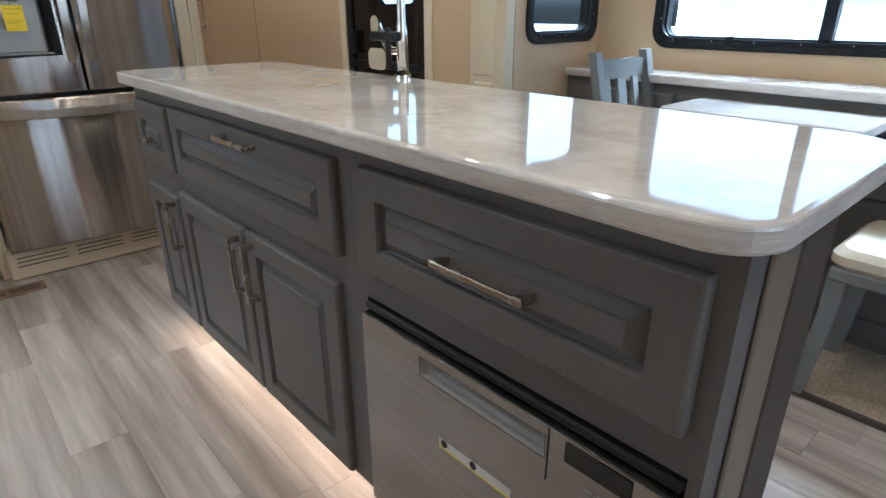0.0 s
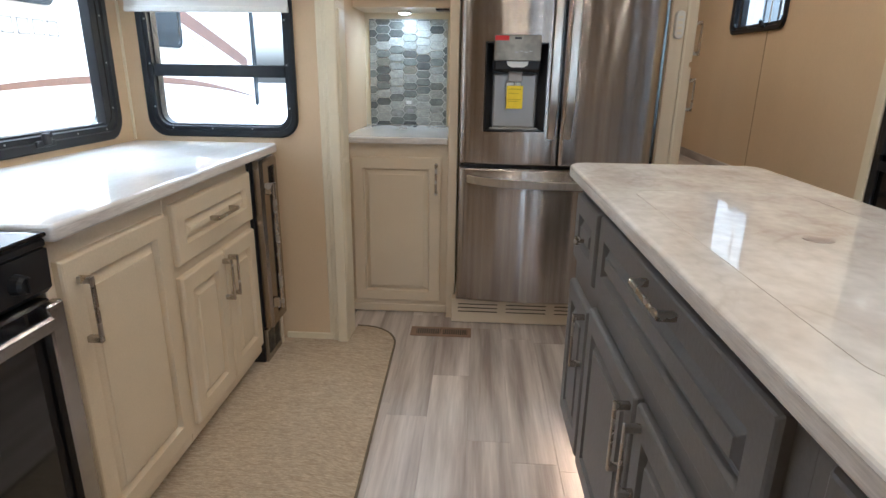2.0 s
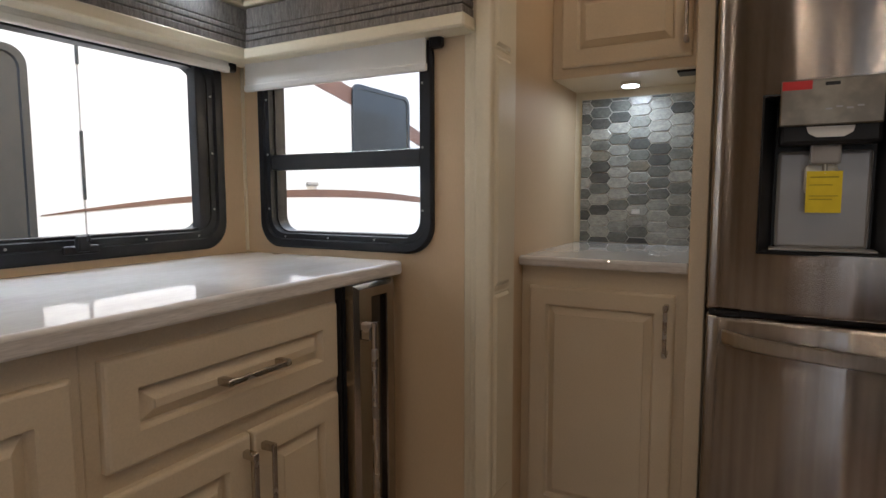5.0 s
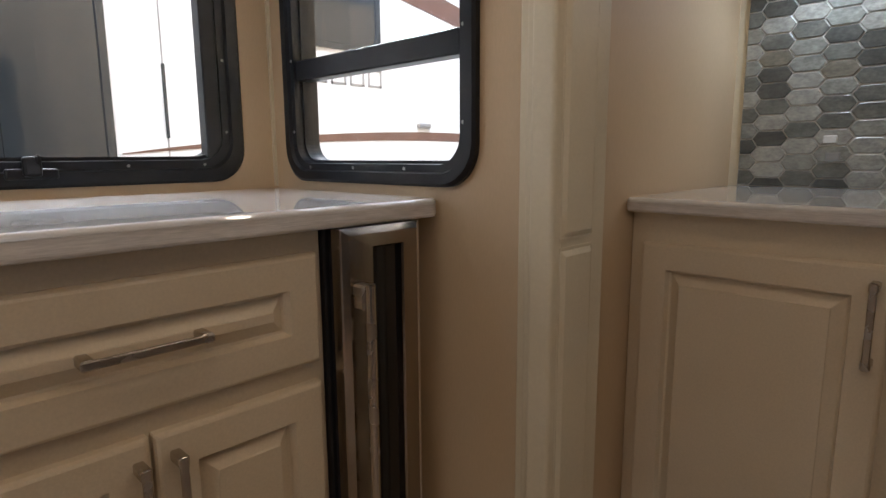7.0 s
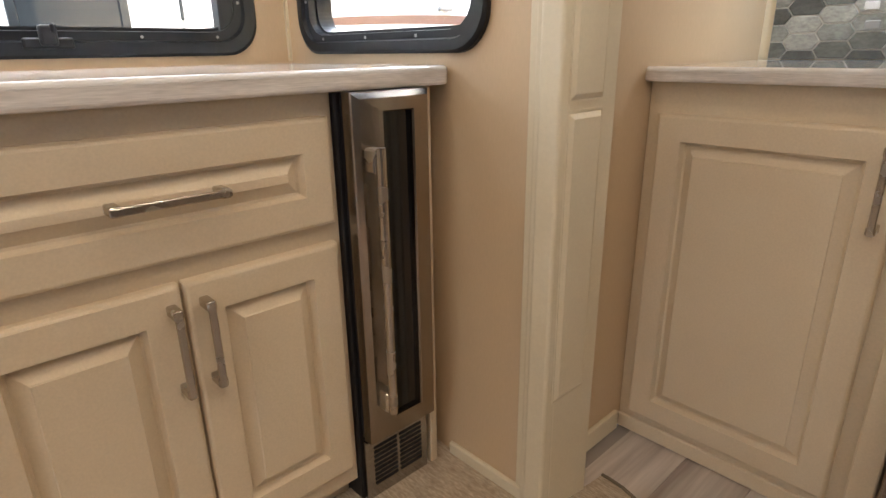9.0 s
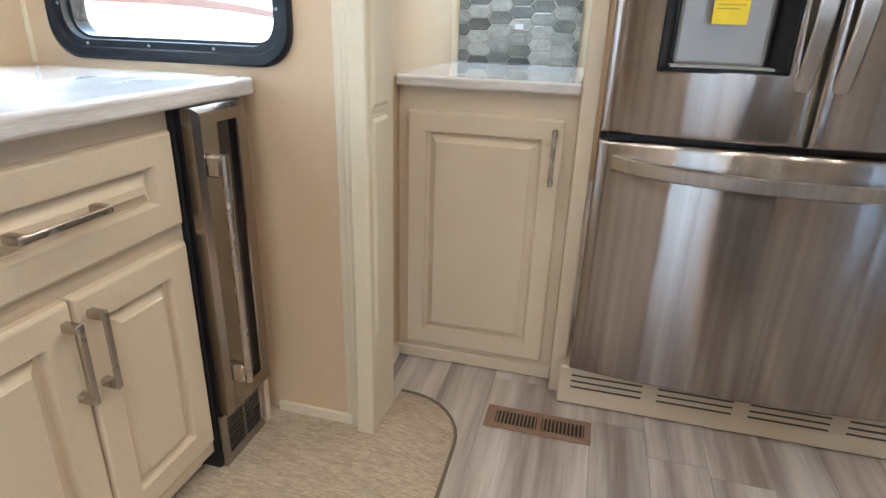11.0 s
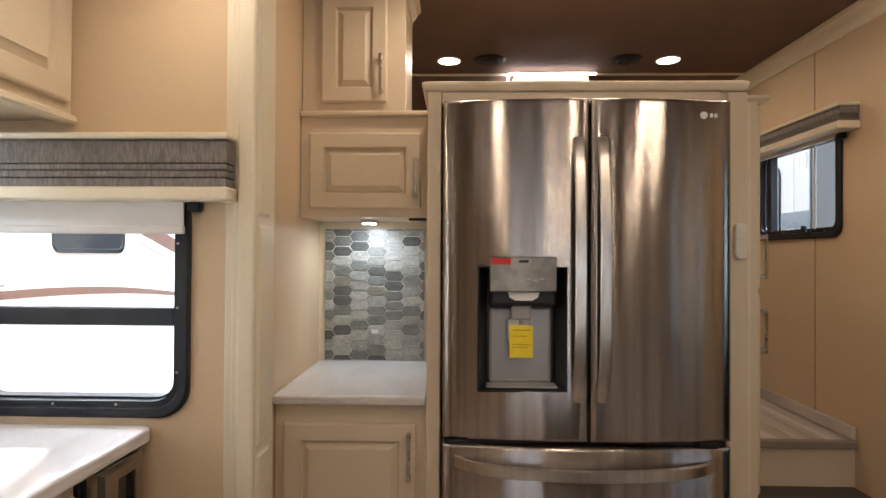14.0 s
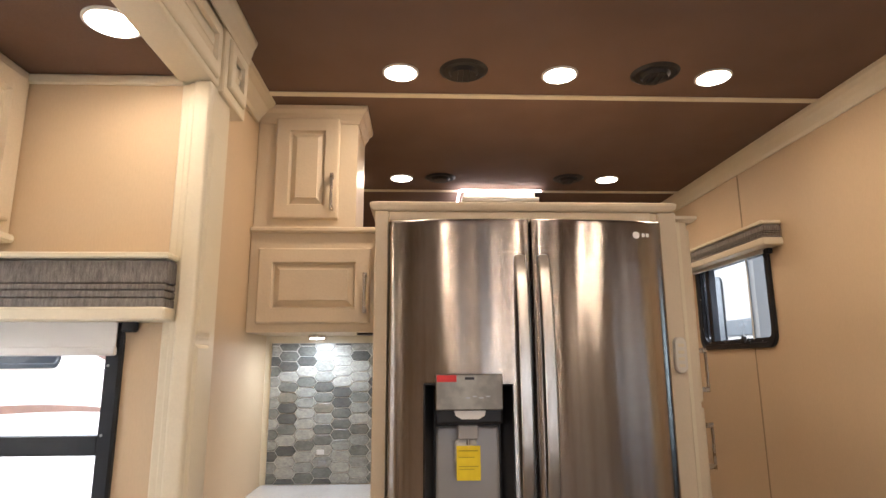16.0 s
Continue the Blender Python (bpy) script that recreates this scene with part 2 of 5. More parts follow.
DARKTREAD = material("dark_tread_edge", (0.07, 0.055, 0.045), 0.6, fine=0.1)
# pale beige hull side; the shade it stands in is put into this dark colour
SHADED_BEIGECOAT = material("shaded_beige_gelcoat", (0.13, 0.127, 0.12), 0.5, second=(0.12, 0.116, 0.108), scale=0.6)
GELCOAT = material("white_gelcoat", (0.80, 0.81, 0.83), 0.25, second=(0.77, 0.78, 0.80), scale=0.6)
STRIPE = material("copper_stripe", (0.17, 0.092, 0.065), 0.35)
TINT = material("tinted_glass", (0.03, 0.035, 0.04), 0.08, rough_var=0.02)
GROUND = material("gravel_yard", (0.30, 0.29, 0.27), 0.9, second=(0.22, 0.21, 0.20), scale=2, fine=0.3, fine_scale=30)
METALROOF = material("grey_shed_cladding", (0.38, 0.39, 0.40), 0.6, second=(0.33, 0.34, 0.35), scale=0.5)
GLOW = material("lamp_diffuser", (0.9, 0.88, 0.82), 0.5, emit=(1.0, 0.86, 0.68), power=6.0)
GLOW_COOL = material("puck_diffuser", (0.9, 0.9, 0.9), 0.5, emit=(0.95, 0.97, 1.0), power=6.0)
GLOW_STRIP = material("led_strip", (0.9, 0.88, 0.86), 0.5, emit=(1.0, 0.86, 0.80), power=4.0)
GLOW_TOE = material("toe_led_strip", (0.9, 0.86, 0.8), 0.5, emit=(1.0, 0.62, 0.34), power=3.0)
GLASS = bpy.data.materials.new("window_glass")
GLASS.use_nodes = True
gn = GLASS.node_tree
gb = gn.nodes["Principled BSDF"]
gb.inputs["Base Color"].default_value = (0.97, 0.985, 0.98, 1)
gb.inputs["Transmission Weight"].default_value, gb.inputs["Roughness"].default_value, gb.inputs["IOR"].default_value = 1.0, 0.0, 1.1

TINTED_PANE = bpy.data.materials.new("tinted_window_glass")
TINTED_PANE.use_nodes = True
tb = TINTED_PANE.node_tree.nodes["Principled BSDF"]
tb.inputs["Base Color"].default_value = (0.76, 0.79, 0.80, 1)
tb.inputs["Transmission Weight"].default_value, tb.inputs["Roughness"].default_value, tb.inputs["IOR"].default_value = 1.0, 0.0, 1.1

# ---- mesh helpers ----
AXES = {"+x": ((0, 1, 0), (0, 0, 1), (1, 0, 0)), "-x": ((0, -1, 0), (0, 0, 1), (-1, 0, 0)), "-y": ((1, 0, 0), (0, 0, 1), (0, -1, 0)),
        "+y": ((-1, 0, 0), (0, 0, 1), (0, 1, 0)), "+z": ((1, 0, 0), (0, 1, 0), (0, 0, 1)), "-z": ((1, 0, 0), (0, -1, 0), (0, 0, -1))}


def facing(o, way):
    """A frame at o whose w looks out along way, u to the viewer's right and v up."""
    u, v, w = AXES[way]
    return Matrix(((u[0], v[0], w[0], o[0]), (u[1], v[1], w[1], o[1]), (u[2], v[2], w[2], o[2]), (0, 0, 0, 1)))


def thing(name, at, label, category, group="", kind=""):
    ob = new(name)
    ob.empty_display_size = 0.05
    ob.location = at
    return tagged(ob, label, category, group, kind)


def place(ob):
    """World place of a thing or part built in world coordinates."""
    m = Matrix.Translation(ob.location) if ob.type == "EMPTY" else Matrix.Identity(4)
    return m


def part(name, bm, mat, parent=None, label="", smooth=False):
    bmesh.ops.recalc_face_normals(bm, faces=bm.faces)
    me = bpy.data.meshes.new(name)
    bm.to_mesh(me)
    bm.free()
    me.materials.append(mat)
    if smooth:
        me.polygons.foreach_set("use_smooth", [True] * len(me.polygons))
    ob = new(name, me)
    if parent:
        ob.parent = parent
        ob.matrix_parent_inverse = place(parent).inverted()
    return tagged(ob, label)


def box(bm, x0, x1, y0, y1, z0, z1, bevel=0.0, seg=1):
    r = bmesh.ops.create_cube(bm, size=1, matrix=Matrix.LocRotScale(((x0 + x1) / 2, (y0 + y1) / 2, (z0 + z1) / 2), None, (x1 - x0, y1 - y0, z1 - z0)))
    if bevel:
        es = list({e for v in r["verts"] for e in v.link_edges})
        bmesh.ops.bevel(bm, geom=es, offset=bevel, segments=seg, affect="EDGES", profile=0.5)


def boxes(*bs, bevel=0.0, seg=1):
    bm = bmesh.new()
    for b in bs:
        box(bm, *b, bevel=bevel, seg=seg)
    return bm


def fbox(bm, m, u0, u1, v0, v1, w0, w1, bevel=0.0, seg=1):
    """A box in the frame m."""
    n = len(bm.verts)
    box(bm, u0, u1, v0, v1, w0, w1, bevel, seg)
    bm.verts.ensure_lookup_table()
    bmesh.ops.transform(bm, matrix=m, verts=bm.verts[n:])


def rrect(w, h, r, n=6):
    r = max(0.0004, min(r, w / 2 - 1e-4, h / 2 - 1e-4))
    out = []
    for cx, cy, a0 in ((w / 2 - r, h / 2 - r, 0), (-w / 2 + r, h / 2 - r, 90), (-w / 2 + r, -h / 2 + r, 180), (w / 2 - r, -h / 2 + r, 270)):
        for i in range(n + 1):
            a = radians(a0 + 90 * i / n)
            out.append((cx + r * math.cos(a), cy + r * math.sin(a)))
    return out


def loft(bm, m, cu, cv, rings, n=6, start=True, end=True):
    """Joins rounded rectangles (w, h, r, depth) one after another."""
    prev = first = None
    for w, h, r, d in rings:
        ring = [bm.verts.new(m @ Vector((cu + a, cv + b, d))) for a, b in rrect(w, h, r, n)]
        if prev:
            for i in range(len(ring)):
                bm.faces.new((prev[i - 1], prev[i], ring[i], ring[i - 1]))
        first, prev = first or ring, ring
    if start:
        bm.faces.new(first[::-1])
    if end:
        bm.faces.new(prev)


def tube(bm, pts, r, n=10, caps=True):
    """A round bar through the points."""
    rings = []
    pts = [Vector(p) for p in pts]
    for i, p in enumerate(pts):
        d = (pts[min(i + 1, len(pts) - 1)] - pts[max(i - 1, 0)]).normalized()
        side = d.cross(Vector((0, 0, 1)) if abs(d.z) < 0.95 else Vector((1, 0, 0))).normalized()
        up = side.cross(d)
        rr = r[i] if isinstance(r, (list, tuple)) else r
        rings.append([bm.verts.new(p + rr * (math.cos(2 * math.pi * k / n) * side + math.sin(2 * math.pi * k / n) * up)) for k in range(n)])
    for a, b in zip(rings, rings[1:]):
        for k in range(n):
            bm.faces.new((a[k - 1], a[k], b[k], b[k - 1]))
    if caps:
        bm.faces.new(rings[0][::-1])
        bm.faces.new(rings[-1])


def disc(bm, c, r, z0, z1, n=32, r2=None):
    bmesh.ops.create_cone(bm, cap_ends=True, segments=n, radius1=r, radius2=r if r2 is None else r2, depth=z1 - z0, matrix=Matrix.Translation((c[0], c[1], (z0 + z1) / 2)))


def prism(bm, m, pts, w0, w1):
    """A flat outline pushed through from w0 to w1."""
    a = [bm.verts.new(m @ Vector((p[0], p[1], w0))) for p in pts]
    b = [bm.verts.new(m @ Vector((p[0], p[1], w1))) for p in pts]
    for i in range(len(pts)):
        bm.faces.new((a[i - 1], a[i], b[i], b[i - 1]))
    bm.faces.new(a[::-1])
    bm.faces.new(b)


def pull(parent, m, u, v, length, upright, out=0.034):
    """A square-ended bar pull whose middle is at u, v on the frame m."""
    bm = bmesh.new()
    h = length / 2
    if upright:
        fbox(bm, m, u - 0.006, u + 0.006, v - h, v + h, out - 0.007, out, 0.0018)
        for s in (-1, 1):
            fbox(bm, m, u - 0.0075, u + 0.0075, v + s * h - 0.009 * s - 0.008, v + s * h - 0.009 * s + 0.008, -0.001, out - 0.001, 0.002)
    else:
        fbox(bm, m, u - h, u + h, v - 0.006, v + 0.006, out - 0.007, out, 0.0018)
        for s in (-1, 1):
            fbox(bm, m, u + s * h - 0.009 * s - 0.008, u + s * h - 0.009 * s + 0.008, v - 0.0075, v + 0.0075, -0.001, out - 0.001, 0.002)
    return part("handle", bm, NICKEL, parent, "brushed nickel bar pull")


def front(name, parent, m, u0, u1, v0, v1, mat, label="", rail=0.056, thick=0.02):
    """A raised-panel door or drawer front: eased edge, flat rail, groove and raised field."""
    bm = bmesh.new()
    w, h = u1 - u0, v1 - v0
    s = min(rail, 0.3 * min(w, h))
    rings = [(w, h, 0.002, 0.0), (w, h, 0.002, thick - 0.007), (w - 0.006, h - 0.006, 0.003, thick - 0.002), (w - 0.014, h - 0.014, 0.003, thick),
             (w - 2 * s, h - 2 * s, 0.001, thick), (w - 2 * s - 0.004, h - 2 * s - 0.004, 0.001, thick - 0.006), (w - 2 * s - 0.009, h - 2 * s - 0.009, 0.001, thick - 0.015),
             (w - 2 * s - 0.017, h - 2 * s - 0.017, 0.001, thick - 0.0172), (w - 2 * s - 0.058, h - 2 * s - 0.058, 0.001, thick - 0.004), (w - 2 * s - 0.061, h - 2 * s - 0.061, 0.001, thick - 0.0005)]
    rings = [(max(a, 0.01), max(b, 0.01), r, d) for a, b, r, d in rings]
    loft(bm, m, (u0 + u1) / 2, (v0 + v1) / 2, rings, n=1)
    return part(name, bm, mat, parent, label)


def slab(x0, x1, y0, y1, levels, radii, n=8):
    """Stacked outlines (inset, z) with corner radii of their own: front right, front left, back left, back right."""
    bm = bmesh.new()
    prev = first = None
    for inset, z in levels:
        ring = []
        for cx, cy, sx, sy, a0, r in ((x1, y1, -1, -1, 0, radii[0]), (x0, y1, 1, -1, 90, radii[1]), (x0, y0, 1, 1, 180, radii[2]), (x1, y0, -1, 1, 270, radii[3])):
            for i in range(n + 1):
                a = radians(a0 + 90 * i / n)
                ring.append(bm.verts.new((cx + sx * r + (r - inset) * math.cos(a), cy + sy * r + (r - inset) * math.sin(a), z)))
        if prev:
            for i in range(len(ring)):
                bm.faces.new((prev[i - 1], prev[i], ring[i], ring[i - 1]))
        first, prev = first or ring, ring
    bm.faces.new(first[::-1])
    bm.faces.new(prev)
    return bm


def top_levels(z0, z1):
    e = 0.009
    return [(0.0004, z0), (0, z0 + 0.0005), (0, z1 - e), (0.08 * e, z1 - 0.6 * e), (0.3 * e, z1 - 0.28 * e), (0.62 * e, z1 - 0.08 * e), (e, z1)]


def worktop(name, x0, x1, y0, y1, z0, z1, radii, mat, label):
    """A solid-surface top: glossy sheet over a sanded build-up edge."""
    ob = thing(name, ((x0 + x1) / 2, (y0 + y1) / 2, z0), label, "worktop")
    zm = z1 - 0.0098
    part("surface", slab(x0, x1, y0, y1, top_levels(zm + 0.0003, z1), radii), mat, ob, "glossy marbled top sheet")
    part("edge_band", slab(x0, x1, y0, y1, [(0.006, z0), (0.002, z0 + 0.002), (0.0003, z0 + 0.006), (0.0003, zm)], radii), STONE_EDGE, ob, "sanded streaky front edge")
    return ob


def plate(m, u0, u1, v0, v1, thick, holes=()):
    """A flat plate in the frame m (front face at w = 0) with rectangular openings cut through it."""
    us = sorted({u0, u1, *(h[0] for h in holes), *(h[1] for h in holes)})
    vs = sorted({v0, v1, *(h[2] for h in holes), *(h[3] for h in holes)})
    bm = bmesh.new()

    def solid(i, j):
        if not (0 <= i < len(us) - 1 and 0 <= j < len(vs) - 1):
            return False
        a, b = (us[i] + us[i + 1]) / 2, (vs[j] + vs[j + 1]) / 2
        return not any(h[0] < a < h[1] and h[2] < b < h[3] for h in holes)

    def quad(*ps):
        bm.faces.new([bm.verts.new(m @ Vector(p)) for p in ps])

    for i in range(len(us) - 1):
        for j in range(len(vs) - 1):
            if not solid(i, j):
                continue
            a, b, c, d = us[i], us[i + 1], vs[j], vs[j + 1]
            quad((a, c, 0), (b, c, 0), (b, d, 0), (a, d, 0))
            quad((a, c, -thick), (a, d, -thick), (b, d, -thick), (b, c, -thick))
            if not solid(i - 1, j):
                quad((a, c, 0), (a, d, 0), (a, d, -thick), (a, c, -thick))
            if not solid(i + 1, j):
                quad((b, c, 0), (b, c, -thick), (b, d, -thick), (b, d, 0))
            if not solid(i, j - 1):
                quad((a, c, 0), (a, c, -thick), (b, c, -thick), (b, c, 0))
            if not solid(i, j + 1):
                quad((a, d, 0), (b, d, 0), (b, d, -thick), (a, d, -thick))
    bmesh.ops.remove_doubles(bm, verts=bm.verts, dist=1e-5)
    return bm


def wall(name, m, u0, u1, v0, v1, thick, holes=(), mat=None, label=""):
    return tagged(part(name, plate(m, u0, u1, v0, v1, thick, holes), mat or WALLPAPER), label, "wall", kind="structure")


def window(name, m, u0, u1, v0, v1, label, bars=(), mulls=(), r=0.09, rim=0.05, latch=(), glass=None):
    """A black-framed recreational vehicle window with rounded corners: flange, stepped rim, bars, panes."""
    w, h, cu, cv = u1 - u0, v1 - v0, (u0 + u1) / 2, (v0 + v1) / 2
    base = thing(name, m @ Vector((cu, v0, 0)), label, "window", kind="structure")
    bm = bmesh.new()
    k = 2 * rim
    rings = [(w, h, r, 0.0015), (w, h, r, 0.012), (w - 0.012, h - 0.012, r, 0.017), (w - k * 0.5, h - k * 0.5, r * 0.8, 0.017), (w - k * 0.56, h - k * 0.56, r * 0.8, 0.008),
             (w - k * 0.85, h - k * 0.85, r * 0.7, 0.008), (w - k * 0.88, h - k * 0.88, r * 0.7, -0.012), (w - k, h - k, r * 0.6, -0.012), (w - k, h - k, r * 0.6, -0.055), (w, h, r, -0.055)]
    loft(bm, m, cu, cv, rings, n=8, start=False, end=False)
    part("window_frame", bm, RUBBER, base)
    for a, b in bars:
        bm = bmesh.new()
        fbox(bm, m, u0 + rim * 0.9, u1 - rim * 0.9, a, b, -0.035, 0.004, 0.003)
        part("window_bar", bm, RUBBER, base)
    for a, b in mulls:
        bm = bmesh.new()
        fbox(bm, m, a, b, v0 + rim * 0.9, v1 - rim * 0.9, -0.035, 0.004, 0.003)
        part("window_mullion", bm, RUBBER, base)
    bm = bmesh.new()
    loft(bm, m, cu, cv, [(w - k + 0.006, h - k + 0.006, r * 0.6, -0.040), (w - k + 0.006, h - k + 0.006, r * 0.6, -0.036)], n=8)
    pane = part("pane", bm, glass or GLASS, base)
    pane.visible_shadow = False
    bm = bmesh.new()
    step = 0.17
    for i in range(int((w - 0.2) / step) + 1):
        for v in (v0 + rim * 0.68, v1 - rim * 0.68):
            tube(bm, [m @ Vector((u0 + 0.1 + i * step, v, d)) for d in (0.008, 0.0095)], 0.0035, 8)
    for i in range(int((h - 0.2) / step) + 1):
        for u in (u0 + rim * 0.68, u1 - rim * 0.68):
            tube(bm, [m @ Vector((u, v0 + 0.12 + i * step, d)) for d in (0.008, 0.0095)], 0.0035, 8)
    part("screw_row", bm, GREYPL, base)
    for lu, lv in latch:
        bm = bmesh.new()
        fbox(bm, m, lu - 0.045, lu + 0.045, lv - 0.01, lv + 0.012, 0.01, 0.024, 0.005, 2)
        fbox(bm, m, lu - 0.016, lu + 0.016, lv - 0.004, lv + 0.036, 0.016, 0.034, 0.006, 2)
        fbox(bm, m, lu + 0.004, lu + 0.014, lv + 0.02, lv + 0.04, 0.03, 0.04, 0.004)
        part("latch", bm, BLACK, base)
    return base


def sweep_x(bm, prof, x0, x1):
    """A profile of (y, z) pairs run along x."""
    prism(bm, facing((0, 0, 0), "+x"), prof, x0, x1)


def run_y(bm, prof, y0, y1):
    """A profile of (x, z) pairs run along y."""
    prism(bm, facing((0, 0, 0), "-y"), prof, -y1, -y0)
# ---- structure ----
CZ, SZ = 2.46, 2.215          # main ceiling, slide-out ceiling
YL, YR = -0.52, 1.81        # main side walls
XB, XF = -2.7, 5.6          # far wall behind the refrigerator, wall behind the camera
LX, LY = 0.385, -1.322       # end wall and outer wall of the kitchen slide-out
RX, RY = 1.46, 2.436         # end wall and outer wall of the dinette slide-out

floor = part("floor", boxes((XB, XF, YL, YR, -0.06, -0.004), (LX, XF, LY, YL, -0.06, -0.004), (RX, XF, YR, RY, -0.06, -0.004)), GAP)
tagged(floor, "grey wood-look vinyl plank floor", "floor", kind="structure")

wall("wall_nook_side", facing((0, YL, 0), "+y"), -0.26, -XB, 0, CZ, 0.05)
wall("wall_far", facing((XB, 0, 0), "+x"), YL, YR, 0, CZ, 0.05)
wall("wall_near", facing((XF, 0, 0), "-x"), -RY, -LY, 0, CZ, 0.05, holes=[(-1.32, -0.08, 0.80, 1.86)])
wall("wall_kitchen_end", facing((LX, 0, 0), "+x"), LY, -0.5195, 0, SZ, 0.05, holes=[(-1.222, -0.632, 0.98, 1.54)])
wall("wall_kitchen_outer", facing((0, LY, 0), "+y"), -XF, -LX + 0.05, 0, SZ, 0.05, holes=[(-2.18, -0.505, 0.985, 1.54)])
wall("wall_right", facing((0, YR, 0), "-y"), XB, RX - 0.2, 0, CZ, 0.05, holes=[(-1.42, -0.74, 1.505, 1.96), (0.24, 0.92, 0.02, 1.98)])
wall("wall_dinette_end", facing((RX, 0, 0), "+x"), YR + 0.031, RY, 0, SZ, 0.05, holes=[(1.93, 2.38, 1.04, 1.5)])
wall("wall_dinette_outer", facing((0, RY, 0), "-y"), RX - 0.05, XF, 0, SZ, 0.05, holes=[(1.775, 3.42, 1.02, 1.66)])

ceiling = part("ceiling", boxes((XB, XF, YL, YR, CZ, CZ + 0.05)), CEIL)
tagged(ceiling, "dark brown fabric ceiling", "ceiling", kind="structure")
tagged(part("ceiling_kitchen_slide", boxes((LX - 0.04, XF, LY, -0.52, SZ, SZ + 0.05)), CEIL), "dark brown slide-out ceiling", "ceiling", kind="structure")
tagged(part("ceiling_dinette_slide", boxes((RX - 0.04, XF, YR + 0.03, RY, SZ, SZ + 0.05)), CEIL), "dark brown slide-out ceiling", "ceiling", kind="structure")
for x in (-1.506, -0.21, 1.1, 2.42, 3.74):
    tagged(part("ceiling_batten", boxes((x - 0.016, x + 0.016, YL + 0.04, YR - 0.04, CZ - 0.007, CZ + 0.001), bevel=0.003), TRIM), "cream batten strip across the brown ceiling", "trim", "ceiling battens", "structure")


def cornice(y, sign, x0, x1, out=1.0, name="trim_cornice"):
    """A crown moulding along x; sign is the side that it looks to."""
    bm = bmesh.new()
    prof = [(0, CZ - 0.085), (0.008, CZ - 0.085), (0.012, CZ - 0.07), (0.022, CZ - 0.055), (0.034, CZ - 0.03), (0.05, CZ - 0.016), (0.055, CZ - 0.002), (0, CZ - 0.002)]
    sweep_x(bm, [(y + sign * out * a, b) for a, b in prof], x0, x1)
    tagged(part(name, bm, TRIM), "cream crown moulding under the ceiling", "trim", kind="structure")


cornice(YR, -1, XB, XF)
cornice(YL + 0.004, 1, -0.3, 0.155, 1.35)
cornice(-0.418, 1, 0.155, XF, 0.5)
bm = boxes((-0.921, -0.915, YR - 0.003, YR + 0.001, 0.6, CZ - 0.08))
tagged(part("trim_seam", bm, material("wall_seam", (0.36, 0.27, 0.17), 0.7)), "thin seam strip on the beige wall", "trim", kind="structure")

# kitchen slide-out fascia: post and beam with raised panels
bm = bmesh.new()
box(bm, 0.25, 0.39, -0.519, -0.432, 0, SZ - 0.025, 0.003)
box(bm, 0.386, 0.402, -0.497, -0.45, 0, SZ - 0.025, 0.004, 2)
box(bm, 0.384, 0.4165, -0.478, -0.4315, 0, SZ - 0.025, 0.007, 3)
post = tagged(part("trim_post", bm, TRIM), "cream slide-out corner post with raised panels", "trim", kind="structure")


def post_panel(parent, m, u, w, v0, v1):
    """A shallow raised panel with a sunk edge on a corner post."""
    bm = bmesh.new()
    h = v1 - v0
    loft(bm, m, u, (v0 + v1) / 2, [(w, h, 0.002, -0.001), (w, h, 0.002, 0.0015), (w - 0.006, h - 0.006, 0.002, 0.0015), (w - 0.01, h - 0.012, 0.002, 0.0004), (w - 0.026, h - 0.03, 0.002, 0.006), (w - 0.03, h - 0.034, 0.002, 0.006)], n=2)
    part("raised_panel", bm, TRIM, parent)


mp = facing((0, -0.432, 0), "+y")
for v0, v1 in ((0.31, 0.867), (0.877, 1.475), (1.485, 2.06)):
    post_panel(post, mp, -0.343, 0.104, v0, v1)
bm = boxes((0.3605, XF, -0.53, -0.43, SZ - 0.02, CZ), (0.155, 0.36, -0.53, -0.418, SZ - 0.034, CZ), bevel=0.004)
beam = tagged(part("trim_beam", bm, TRIM), "cream slide-out header with raised panels", "trim", kind="structure")
front("raised_panel", beam, facing((0, -0.418, 0), "+y"), -0.335, -0.18, SZ - 0.005, CZ - 0.095, TRIM, rail=0.035, thick=0.012)
mb = facing((0, -0.43, 0), "+y")
for x0, x1 in ((0.385, 0.98), (1.02, 1.9), (1.94, 2.8), (2.84, 3.7)):
    front("raised_panel", beam, mb, -x1, -x0, SZ - 0.005, CZ - 0.095, TRIM, rail=0.035, thick=0.012)
for x0, x1 in ((LX, LX + 0.012),):
    tagged(part("trim_ceiling_edge", boxes((x0, x1, -0.945, -0.513, SZ - 0.03, SZ - 0.002), bevel=0.003), TRIM), "cream edge strip under the slide-out ceiling", "trim", kind="structure")
tagged(part("trim_corner", boxes((LX, LX + 0.008, LY, LY + 0.008, 0.94, 1.56)), TRIM), "cream corner bead between two windows", "trim", kind="structure")
tagged(part("baseboard", boxes((LX, LX + 0.012, -0.72, -0.497, 0.036, 0.068), bevel=0.003), TRIM), "low cream baseboard", "baseboard", kind="structure")
tagged(part("baseboard", boxes((-0.02, 0.25, YL, YL + 0.012, 0.004, 0.06), bevel=0.003), TRIM), "low cream baseboard", "baseboard", kind="structure")
